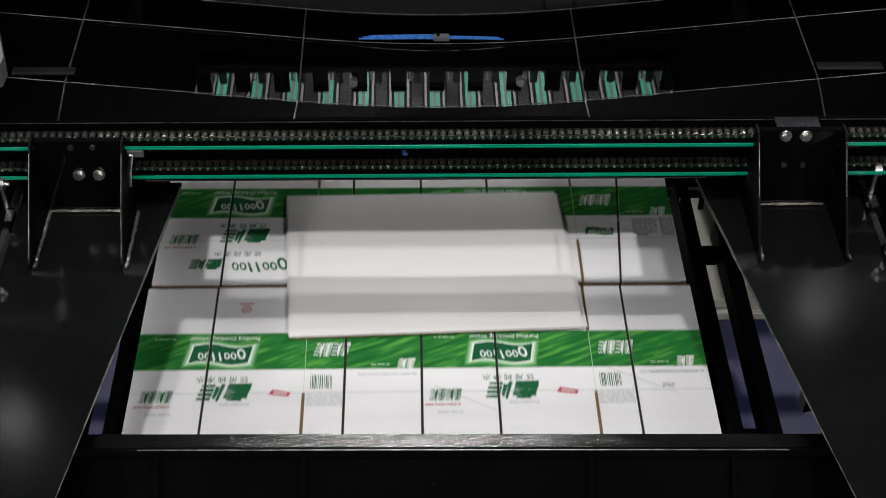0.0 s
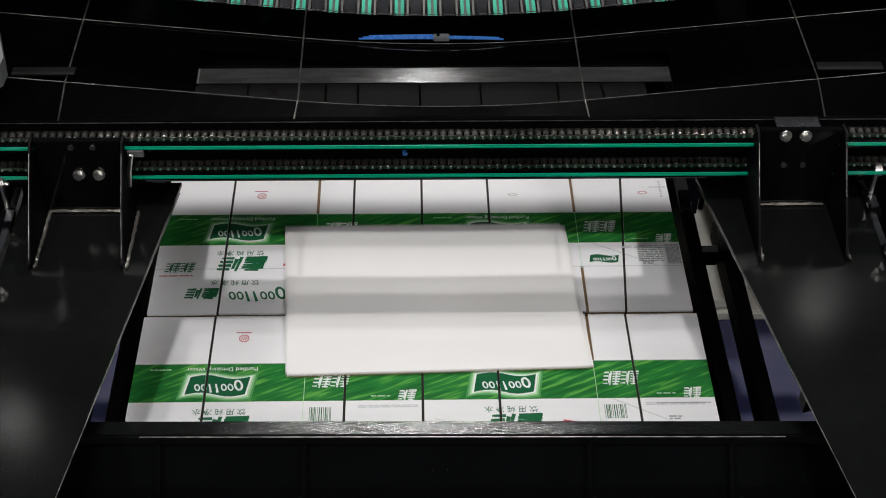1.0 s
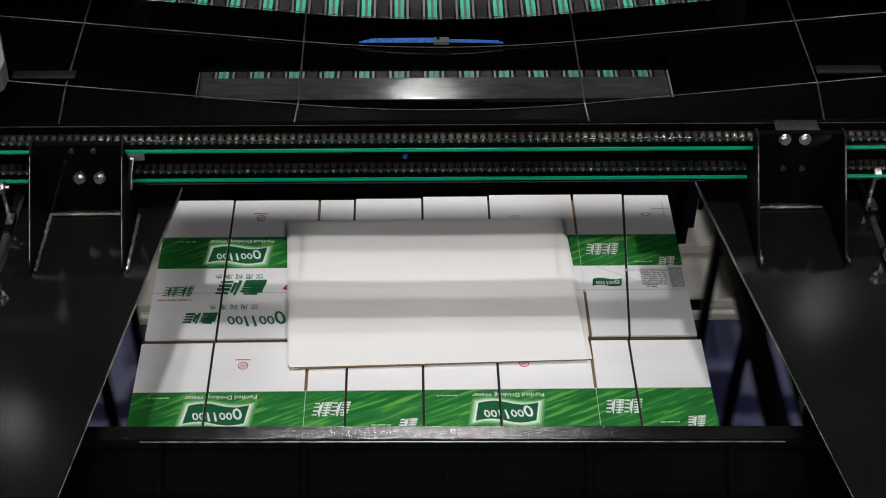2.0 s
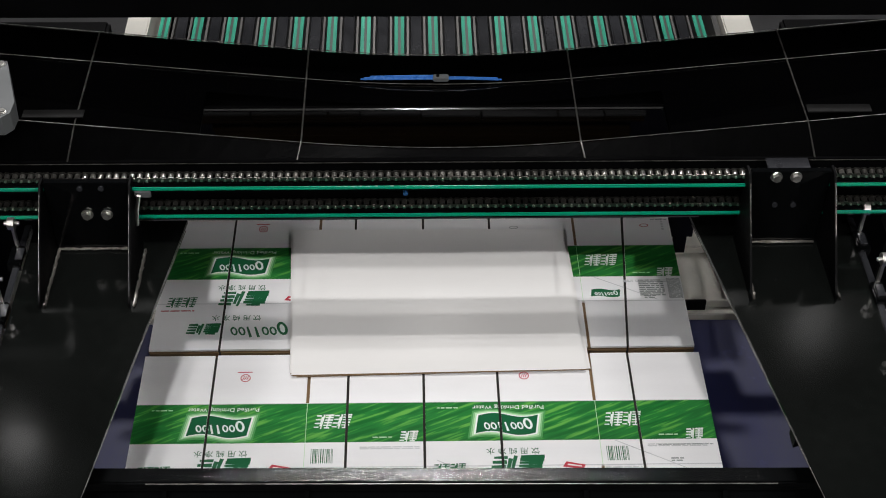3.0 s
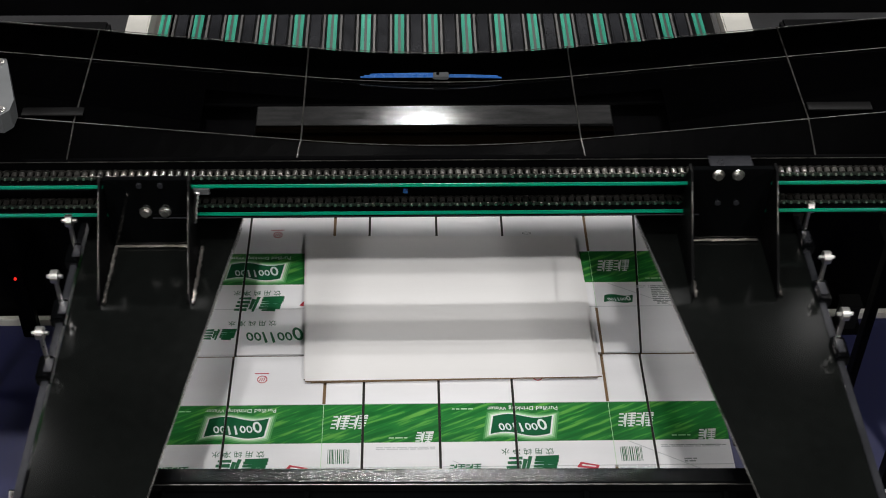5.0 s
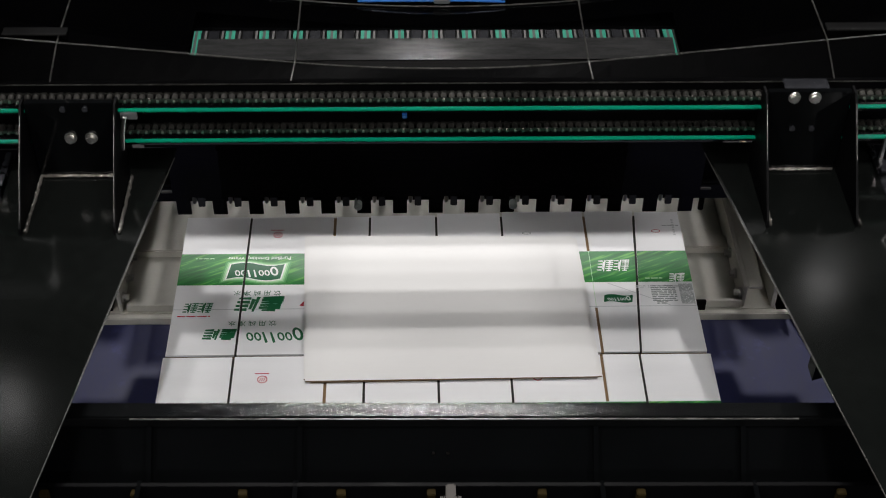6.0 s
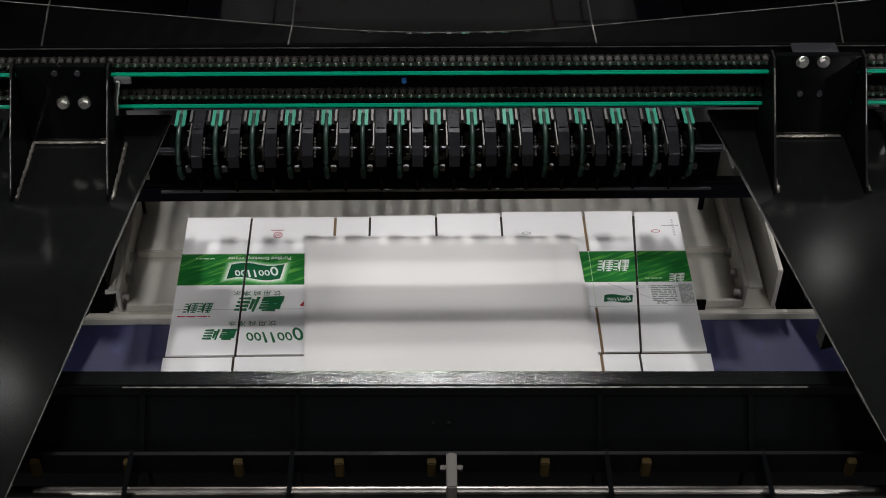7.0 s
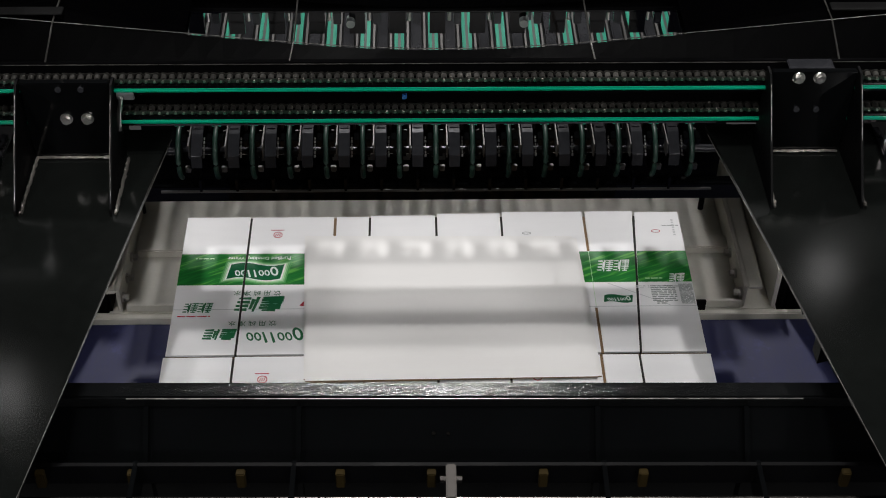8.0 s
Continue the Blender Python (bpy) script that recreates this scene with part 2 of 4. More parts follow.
# ---- hall and fixed machine base ----
def build_setting():
    tagged(part("ground", box(-9, 9, -6, 12, -0.1, 0.0), FLOOR), "dark grey concrete hall floor", "floor", kind="structure")
    for name, b in (("wall_north", (-9, 9, 12, 12.2, 0, 11.5)), ("wall_south", (-9, 9, -6.2, -6, 0, 11.5)),
                    ("wall_west", (-9.2, -9, -6, 12, 0, 11.5)), ("wall_east", (9, 9.2, -6, 12, 0, 11.5))):
        tagged(part(name, box(*b), HALL), "dark unlit exhibition hall wall", "wall", kind="structure")
    tagged(part("ceiling", box(-9, 9, -6, 12, 11.5, 11.7), HALL), "dark unlit exhibition hall ceiling", "ceiling", kind="structure")

    base = thing("stacker_platform", "dark blue scuffed platform under the carton stack", "platform")
    part("deck_plate", box(-1.75, 1.95, 1.2, 3.2, 0.22, 0.29, 0.004), BLUE, base)
    part("edge_strip", box(-1.75, 1.95, 3.205, 3.225, 0.2, 0.31, 0.003), CREAM, base, "pale steel edge strip")
    for x in (-1.6, 1.8):
        for y in (1.4, 3.0):
            part("leg", box(x - 0.06, x + 0.06, y - 0.06, y + 0.06, 0.0, 0.22, 0.005), DULL, base)

    tray = thing("cream_tray", "cream painted steel tray with bolted side flanges under the conveyor", "machine tray")
    part("floor_plate", box(-1.06, 1.21, 3.235, 3.97, 0.265, 0.30, 0.003), CREAM, tray)
    part("cross_beam", box(-0.93, 1.09, 3.50, 3.56, 0.302, 0.335, 0.004), CREAM, tray)
    part("front_lip", box(-0.93, 1.09, 3.240, 3.252, 0.302, 0.335, 0.002), CREAM, tray)
    for sx, x in ((1, -0.945), (-1, 1.09)):
        part("side_flange", box(min(x, x - sx * 0.012), max(x, x - sx * 0.012), 3.24, 3.95, 0.302, 0.40, 0.003), CREAM, tray)
        part("flange_top", box(min(x - sx * 0.013, x - sx * 0.06), max(x - sx * 0.013, x - sx * 0.06), 3.24, 3.95, 0.385, 0.40, 0.003), CREAM, tray)
        part("outer_wall", box(min(x - sx * 0.10, x - sx * 0.115), max(x - sx * 0.10, x - sx * 0.115), 3.24, 3.95, 0.302, 0.47, 0.003), CREAM, tray)
        for y in (3.27, 3.36, 3.46):
            bolt = bmesh.new()
            add_rod(bolt, (x, y, 0.345), (x + sx * 0.008, y, 0.345), 0.017, 14)
            add_rod(bolt, (x + sx * 0.008, y, 0.345), (x + sx * 0.022, y, 0.345), 0.012, 6)
            part("bolt", bolt, STEEL, tray, "steel hexagon bolt")
        stud = part("stud", rod((x + sx * 0.055 * (sx < 0), 3.74, 0.30), (x + sx * 0.055 * (sx < 0), 3.74, 0.37), 0.010), DULL, tray, "black threaded stud")
        part("stud_head", rod((x + sx * 0.055 * (sx < 0), 3.74, 0.37), (x + sx * 0.055 * (sx < 0), 3.74, 0.385), 0.019, 6), DULL, stud)
    part("hinge", box(0.90, 0.97, 3.226, 3.239, 0.30, 0.345, 0.002), DULL, tray, "small black hinge")
    for x in (-1.20, 1.45):
        col = thing("side_column", "black machine column beside the stacker", "machine column")
        part("column", box(x - 0.22, x + 0.22, 3.24, 3.9, 0, 1.0, 0.01), DULL, col)
        part("column_foot", box(x - 0.22, x + 0.22, 3.91, 4.0, 0, 0.03, 0.005), DULL, col)


def build_post():
    post = thing("light_post", "short dim grey post at the edge of the blue platform", "post")
    part("post", box(1.39, 1.45, 3.14, 3.19, 0.291, 0.40, 0.004), DIM, post)
    part("cap", box(1.385, 1.455, 3.135, 3.195, 0.401, 0.408, 0.003), DIM, post)
    part("foot", box(1.37, 1.47, 3.12, 3.2, 0.2905, 0.30, 0.003), DULL, post)


def build_sensor():
    eye_box = thing("light_sensor", "small black light sensor with a glowing red dot", "sensor")
    part("body", box(-1.25, -1.20, 3.14, 3.18, 0.291, 0.585, 0.004), DULL, eye_box)
    glow = bpy.data.materials.new("red_light")
    glow.use_nodes = True
    node = glow.node_tree.nodes["Principled BSDF"]
    node.inputs["Base Color"].default_value = (0.5, 0.01, 0.01, 1)
    node.inputs["Emission Color"].default_value = (1.0, 0.03, 0.02, 1)
    node.inputs["Emission Strength"].default_value = 0.9
    part("red_light", rod((-1.225, 3.1395, 0.56), (-1.225, 3.134, 0.56), 0.0045), glow, eye_box, "glowing red dot")


def build_conveyor():
    """The infeed conveyor: green belts over pulleys between slide bars."""
    conv = thing("belt_conveyor", "infeed conveyor with narrow green belts and dark slide bars", "conveyor")
    x_first, pitch, top, nose = -0.672, 0.1068, 1.07, 3.235
    for i in range(-1, 16):
        x = x_first + i * pitch
        r = 0.085
        run = bmesh.new()
        start = nose + (0.012 if 0 <= i < 15 else 0.30)
        for rib in (-1, 1):
            add_box(run, x + rib * 0.0098 - 0.0055, x + rib * 0.0098 + 0.0055, start, nose + 2.6, top - 0.005, top, 0.002)
        belt = part("belt", run, BELT, conv, "green two-ribbed conveyor belt")
        # the recess between the ribs gets its shade from a darker green
        part("groove", box(x - 0.0042, x + 0.0042, start, nose + 2.6, top - 0.005, top - 0.003), SHADEBELT, belt, "groove between the ribs, its green darkened for shade")
        if i < 15:
            xm = x + pitch / 2
            part("slide_bar", box(xm - 0.016, xm + 0.016, nose + (0.002 if 0 <= i < 14 else 0.30), nose + 2.6, top - 0.028, top - 0.006, 0.004), DARKBAR, conv, "dark steel slide bar")
            for rail in (-1, 1):
                part("under_rail", box(xm + rail * 0.0265 - 0.0035, xm + rail * 0.0265 + 0.0035, nose + (0.05 if 0 <= i < 14 else 0.30), nose + 2.6, top - 0.05, top - 0.014), GREYBAR, conv, "grey steel rail")
        if not 0 <= i < 15:
            continue
        # darker green paints the shade that lies on the belts at the nose
        turn = [(x, nose + 0.07, top - 0.007)] + [(x, nose + (r - 0.007) * math.cos(a), top - r + (r - 0.007) * math.sin(a)) for a in (math.pi / 2 + k * math.pi / 18 for k in range(15))]
        part("belt_turn", tube(turn, 0.0075, 10), SHADEBELT, conv, "round belt over the nose pulley, its green darkened for shade", smooth=True)
        pul = part("pulley", rod((x - 0.005, nose, top - r), (x + 0.005, nose, top - r), r - 0.014, 24), DULL, conv, "black nose pulley")
        part("hub", rod((x - 0.020, nose, top - r), (x + 0.020, nose, top - r), 0.020, 12), DARKBAR, pul)
        for e in (-1, 1):
            part("belt_clip", box(x + e * 0.017 - 0.007, x + e * 0.017 + 0.007, nose - 0.050, nose - 0.012, top - 0.035, top - 0.008, 0.003), BLACK, conv, "black belt guide clip")
        part("backing_plate", box(x + 0.010, x + 0.031, nose + 0.055, nose + 0.061, top - 0.17, top - 0.055, 0.001), GREYBAR, conv, "bare steel backing plate")
        part("spacer", box(x + 0.011, x + 0.027, nose - 0.050, nose - 0.038, top - 0.128, top - 0.108, 0.002), GREYBAR, conv, "small bare steel spacer")
        if i == 14:
            continue
        # the bar's nose bends down in front of the pulleys
        tongue = bmesh.new()
        prof = [(nose + 0.002, top - 0.006), (nose - 0.015, top - 0.010), (nose - 0.080, top - 0.042), (nose - 0.088, top - 0.080), (nose - 0.078, top - 0.080), (nose - 0.070, top - 0.052), (nose + 0.002, top - 0.028)]
        ends = [[tongue.verts.new((xm + e * (0.0175 - 0.003 * k / 6), y, z)) for k, (y, z) in enumerate(prof)] for e in (-1, 1)]
        tongue.faces.new(ends[0])
        tongue.faces.new(ends[1][::-1])
        for k in range(7):
            tongue.faces.new((ends[0][k], ends[0][(k + 1) % 7], ends[1][(k + 1) % 7], ends[1][k]))
        bmesh.ops.recalc_face_normals(tongue, faces=tongue.faces[:])
        bmesh.ops.bevel(tongue, geom=tongue.edges[:], offset=0.0015, segments=1, affect="EDGES")
        part("bar_nose", tongue, DARKBAR, conv, "dark steel slide bar nose bent down")
        part("side_strip", box(xm - 0.0235, xm - 0.0195, nose - 0.070, nose + 0.04, top - 0.06, top - 0.012, 0.001), GREYBAR, conv, "thin bare steel strip")
        stud = bmesh.new()
        for k in range(6):
            add_rod(stud, (xm + 0.0225, nose - 0.030 - 0.009 * k, top - 0.012 - 0.006 * k), (xm + 0.0225, nose - 0.036 - 0.009 * k, top - 0.016 - 0.006 * k), 0.0022 + 0.0008 * (k % 2), 8)
        part("adjusting_screw", stud, STEEL, conv, "bright threaded adjusting screw")
    part("nose_back", box(-0.80, 0.95, 3.315, 3.322, 0.80, 1.02), DULL, conv)
    part("axle", rod((-0.78, nose, top - 0.085), (0.93, nose, top - 0.085), 0.012, 16), DARKBAR, conv)
    part("cross_bar", box(-0.95, 1.12, 3.2, 3.24, 0.815, 0.875, 0.004), BLACK, conv)
    part("lower_strip", box(-0.74, 0.9, 3.17, 3.178, 0.876, 0.882, 0.001), GREYBAR, conv, "thin bare steel strip")
    for i in range(14):
        xm = x_first + (i + 0.5) * pitch
        part("tab", box(xm - 0.004, xm + 0.004, 3.165, 3.2, 0.885, 0.93, 0.001), BLACK, conv)
    for x0, x1, mat, lab in ((-0.888, -0.817, CREAM, "cream painted side rail"), (0.995, 1.085, CREAM, "cream painted side rail")):
        part("side_rail", box(x0, x1, nose + 0.42, nose + 2.6, top - 0.2, top + 0.035, 0.004), mat, conv, lab)
    part("inner_rail", box(0.968, 0.985, nose + 0.42, nose + 2.6, top - 0.2, top + 0.02, 0.003), GREYBAR, conv)
    for x in (-0.85, 1.04):
        for y in (nose + 1.1, nose + 2.4):
            part("leg", box(x - 0.04, x + 0.04, y - 0.04, y + 0.04, 0, top - 0.2, 0.004), DULL, conv)


# ---- lifting carriage ----
def deck_rise(x):
    """How far the black hood sheet rises above its middle."""
    d = abs(x - 0.085)
    return 0.155 * d * d if d < 0.33 else 0.0169 + 0.107 * (d - 0.33)


def build_carriage():
    """Cross rails with chains and the hood sheet; its own zero is the rail's top."""
    car = thing("lifting_carriage", "black lifting carriage with chain rails and a glossy hood", "machine carriage")
    # cross rails
    for z, y in ((-0.004, 2.575), (-0.092, 2.575)):
        part("rail", box(-1.7, 1.85, y - 0.022, y + 0.03, z - 0.034, z - 0.010, 0.003), BLACK, car)
        part("chain_guide", box(-1.7, 1.85, y - 0.034, y - 0.0255, z - 0.019, z - 0.010, 0.0028), GREEN, car, "bright green plastic chain guide")
        links, plates = bmesh.new(), bmesh.new()
        p = 0.0185
        for i in range(int(3.5 / p)):
            x = -1.68 + i * p
            add_rod(links, (x, y - 0.010, z), (x, y + 0.004, z), 0.0064, 12)
            o = 0.0020 if i % 2 else 0.0
            for yy in (y - 0.0125 - o, y + 0.0070 + o):
                add_link(plates, x, x + p, yy, z)
            add_rod(links, (x, y - 0.0195, z), (x, y - 0.0120, z), 0.0030, 8)
        part("roller_chain", links, CHAIN, car, "oiled steel chain rollers", kind="stuff")
        part("link_plate", plates, OILED, car, "dark oiled chain link plates", kind="stuff")
    part("rail_web", box(-1.7, 1.85, 2.606, 2.622, -0.16, 0.012, 0.002), DULL, car)
    part("rail_lip", box(-1.7, 1.85, 2.6045, 2.6058, 0.008, 0.0095), SEAM, car, "bare metal lip")
    part("lower_lip", box(-0.62, 0.70, 2.528, 2.5305, -0.105, -0.103), DARKBAR, car, "thin steel wire under the rail")
    # hood sheet in panes between seams
    xs = [-1.75, -0.795, -0.262, 0.413, 0.955, 1.95]
    ys = [2.612, 2.648, 2.823, 2.905, 3.035]
    hole = (-0.505, 0.63)
    for j in range(4):
        for i in range(5):
            x0, x1 = xs[i], xs[i + 1]
            spans = [(x0, x1)]
            if j == 1:
                spans = [(a, b) for a, b in ((x0, min(x1, hole[0])), (max(x0, hole[1]), x1)) if b - a > 0.01]
            for a, b in spans:
                bm = bmesh.new()
                n = max(int((b - a) / 0.05), 2)
                cols = [[bm.verts.new((a + (b - a) * k / n, y, 0.004 if y < 2.62 else 0.016 + deck_rise(a + (b - a) * k / n))) for y in (ys[j], ys[j + 1])] for k in range(n + 1)]
                for u, v in zip(cols, cols[1:]):
                    bm.faces.new((u[0], v[0], v[1], u[1]))
                bmesh.ops.solidify(bm, geom=bm.faces[:], thickness=0.004)
                bmesh.ops.recalc_face_normals(bm, faces=bm.faces[:])
                part("hood_pane", bm, DECK if j else DULL, car)
    for y in (2.648, 2.905, 3.035):
        pts = [(-1.75 + 3.7 * k / 74, y, 0.020 + deck_rise(-1.75 + 3.7 * k / 74)) for k in range(75)]
        part("seam_wire", tube(pts, 0.0011, 6), SEAM, car, "thin bare metal seam")
    for x in xs[1:5]:
        pts = [(x + 0.03 * (x - 0.08), 2.612, 0.008)] + [(x, 2.648 + 0.387 * k / 12, 0.021 + deck_rise(x)) for k in range(13)]
        part("seam_bar", tube(pts, 0.0021, 6), SEAM, car, "bare metal seam bar")
    part("blind", box(-0.72, 0.86, 2.828, 3.02, 0.002, 0.010, 0.001), DULL, car)
    # air hoses
    for k, (x0, x1) in enumerate(((-0.125, 0.06), (-0.115, 0.06), (-0.10, 0.06), (0.10, 0.235), (0.10, 0.225))):
        pts = []
        for s in range(13):
            u = s / 12
            x = x0 + (x1 - x0) * u
            lift = u if k < 3 else 1 - u
            pts.append((x, 2.909 + 0.004 * (k % 3), 0.0265 + deck_rise(x) + 0.007 * math.sin(lift * math.pi / 2) + 0.002 * (k % 3)))
        part("air_hose", tube(pts, 0.0024, 8), HOSE, car, "blue pneumatic hose")
    part("valve", box(0.060, 0.100, 2.905, 2.925, 0.026, 0.038, 0.002), GREY, car, "small grey pneumatic valve")
    part("valve_knob", rod((0.072, 2.915, 0.038), (0.072, 2.915, 0.043), 0.004), DULL, car)
    # rear cross beam and casings
    part("rear_beam", box(-1.75, 1.95, 2.90, 3.05, 0.223, 0.36, 0.008), DULL, car)
    # unseen sheet, added to keep the rear lamp off the stack
    part("rear_cover", box(-1.75, 1.95, 3.052, 3.875, 0.235, 0.245, 0.002), DULL, car, "black sheet added behind the beam to block the rear lamp")
    part("sensor", box(-0.045, 0.025, 2.585, 2.6, -0.052, -0.04, 0.002), DULL, car)
    part("sensor_lens", rod((-0.012, 2.58, -0.053), (-0.012, 2.565, -0.057), 0.006, 12), HOSE, car, "blue sensor lens")
    cas = part("motor_casing", prism([(-1.15, 2.54), (-0.925, 2.54), (-0.908, 2.56), (-0.906, 2.60), (-0.955, 2.76), (-1.15, 2.79)], 0.15, 0.20), GREY, car, "grey motor casing")
    for x, y in ((-0.925, 2.56), (-0.965, 2.745)):
        part("screw", hex_bolt(x, y, 0.2, 0.007, "z"), STEEL, cas)
    part("casing_arm", box(-1.3, -1.0, 2.58, 2.66, 0.0, 0.15, 0.004), DULL, car)
    # thin grey plates in place of faint reflections in the hood sheet
    for x0, x1, z in ((-0.92, -0.775, 0.105), (0.955, 1.11, 0.110)):
        part("cover_plate", box(x0, x1, 2.66, 2.69, z, z + 0.004, 0.001), DIM, car, "dim grey plate that imitates a reflection in the hood")
    return car


def build_arm(side):
    """A squaring arm: bracket on the rail, gussets and the wide plate; side is -1 or 1."""
    arm = thing("squaring_arm", "black steel squaring arm with welded bracket and gussets", "machine arm", "squaring arms")
    x0, x1 = (-0.872, -0.662) if side < 0 else (0.805, 1.008)
    dz = 0.0 if side < 0 else 0.014
    part("bracket", box(x0 + 0.006, x1 - 0.006, 2.535, 2.5525, -0.212, dz, 0.002), BLACK, arm)
    if side > 0:
        part("clamp", box(x0 + 0.05, x1 - 0.05, 2.556, 2.60, dz - 0.014, dz - 0.008, 0.002), DARKBAR, arm, "grey clamp plate")
    for x in (x0, x1):
        bm = bmesh.new()
        prof = [(2.56, dz), (2.53, dz), (2.515, dz - 0.015), (2.335, -0.195), (2.33, -0.212), (2.56, -0.212)]
        a = [bm.verts.new((x - 0.0026, y, z)) for y, z in prof]
        b = [bm.verts.new((x + 0.0026, y, z)) for y, z in prof]
        bm.faces.new(a)
        bm.faces.new(b[::-1])
        for i in range(6):
            bm.faces.new((a[i], b[i], b[(i + 1) % 6], a[(i + 1) % 6]))
        bmesh.ops.recalc_face_normals(bm, faces=bm.faces[:])
        part("gusset", bm, DULL, arm)
        part("edge_wear", tube([(x, 2.512, dz - 0.016), (x, 2.42, -0.105), (x, 2.335, -0.197)], 0.0010, 6), SEAM, arm, "worn bright gusset edge")
        part("weld", bead((x + 0.012, 2.53, -0.207), (x + 0.010, 2.335, -0.209), 0.0042, int(x * 100)), WELD, arm, "lumpy weld bead")
    part("weld", bead((x0 + 0.01, 2.531, -0.207), (x1 - 0.01, 2.531, -0.207), 0.0036, side + 7), WELD, arm, "lumpy weld bead")
    rows = ((-0.096, -0.775), (-0.096, -0.728)) if side < 0 else ((0.001, 0.870), (0.001, 0.917))
    for z, x in rows:
        part("bolt", hex_bolt(x, 2.534, z, 0.0105), STEEL, arm, "large steel hexagon bolt")
    rows = ((-0.014, -0.780), (-0.014, -0.730)) if side < 0 else ((-0.086, 0.88), (-0.086, 0.925))
    for z, x in rows:
        part("pin", rod((x, 2.5345, z), (x, 2.529, z), 0.007, 10), DARKBAR, arm, "small recessed pin")
    if side < 0:
        inner, outer = [(-0.561, 2.64), (-0.772, 1.2)], [(-0.942, 1.2), (-0.938, 2.64)]
    else:
        inner, outer = [(0.706, 2.64), (0.951, 1.2)], [(1.098, 1.2), (1.106, 2.64)]
    part("plate", prism(inner + outer, -0.222, -0.2125), PLATE, arm, "wide satin black plate with fine scratches")
    xo = outer[0][0] + side * 0.012
    part("outer_rail", box(xo - 0.008, xo + 0.008, 1.2, 2.62, -0.232, -0.206, 0.002), DARKBAR, arm, "narrow steel edge rail")
    part("edge_wear", tube([(inner[0][0], 2.6, -0.2122), (inner[1][0], 1.2, -0.2122)], 0.0012, 6), SEAM, arm, "thin worn plate edge")
    for y in ((2.50, 2.307, 2.127) if side < 0 else (2.525, 2.344, 2.158)):
        cl = part("latch", box(xo + side * 0.005 - 0.016, xo + side * 0.005 + 0.016, y - 0.035, y + 0.035, -0.225, -0.195, 0.004), BLACK, arm, "black hinge latch")
        xr = xo + side * 0.008
        part("lever", box(xr - 0.004, xr + 0.004, y + 0.03, y + 0.04, -0.215, -0.13, 0.001), STEEL, cl, "steel lever")
        part("roller", rod((xr - 0.008, y + 0.035, -0.125), (xr + 0.008, y + 0.035, -0.125), 0.016, 16), STEEL, cl, "small steel roller")
        part("roller_pin", rod((xr - 0.018, y + 0.035, -0.125), (xr + 0.018, y + 0.035, -0.125), 0.005, 10), STEEL, cl)
        part("latch_slot", box(xo - 0.004, xo + 0.014, y - 0.02, y + 0.02, -0.195, -0.191, 0.001), DARKBAR, cl)
    # hanging comb under the plate
    xc = -0.76 if side < 0 else 0.905
    comb = part("comb_bar", box(xc - 0.015, xc + 0.015, 2.0, 2.62, -0.30, -0.222, 0.002), DULL, arm, "black hanging comb")
    for k in range(4):
        y = 2.05 + k * 0.15
        part("blade", prism([(xc - 0.02, y), (xc + 0.02, y + 0.012), (xc + 0.02, y + 0.055), (xc - 0.02, y + 0.043)], -0.415, -0.3005), DULL, comb)
    # inner side shield behind the rail
    xs0, xs1 = (-1.06, -0.530) if side < 0 else (0.655, 1.2)
    part("side_shield", box(xs0, xs1, 2.64, 3.0, -0.062, -0.056), DULL, arm)
    if side < 0:
        part("flag", box(x1 + 0.006, x1 + 0.045, 2.538, 2.545, -0.05, -0.03, 0.002), GREY, arm, "grey sensor flag")
        part("hook", tube([(x1 + 0.018, 2.53, -0.035), (x1 + 0.008, 2.525, -0.08), (x1 + 0.004, 2.52, -0.12)], 0.005, 8), STEEL, arm, "bright steel hook")
    return arm


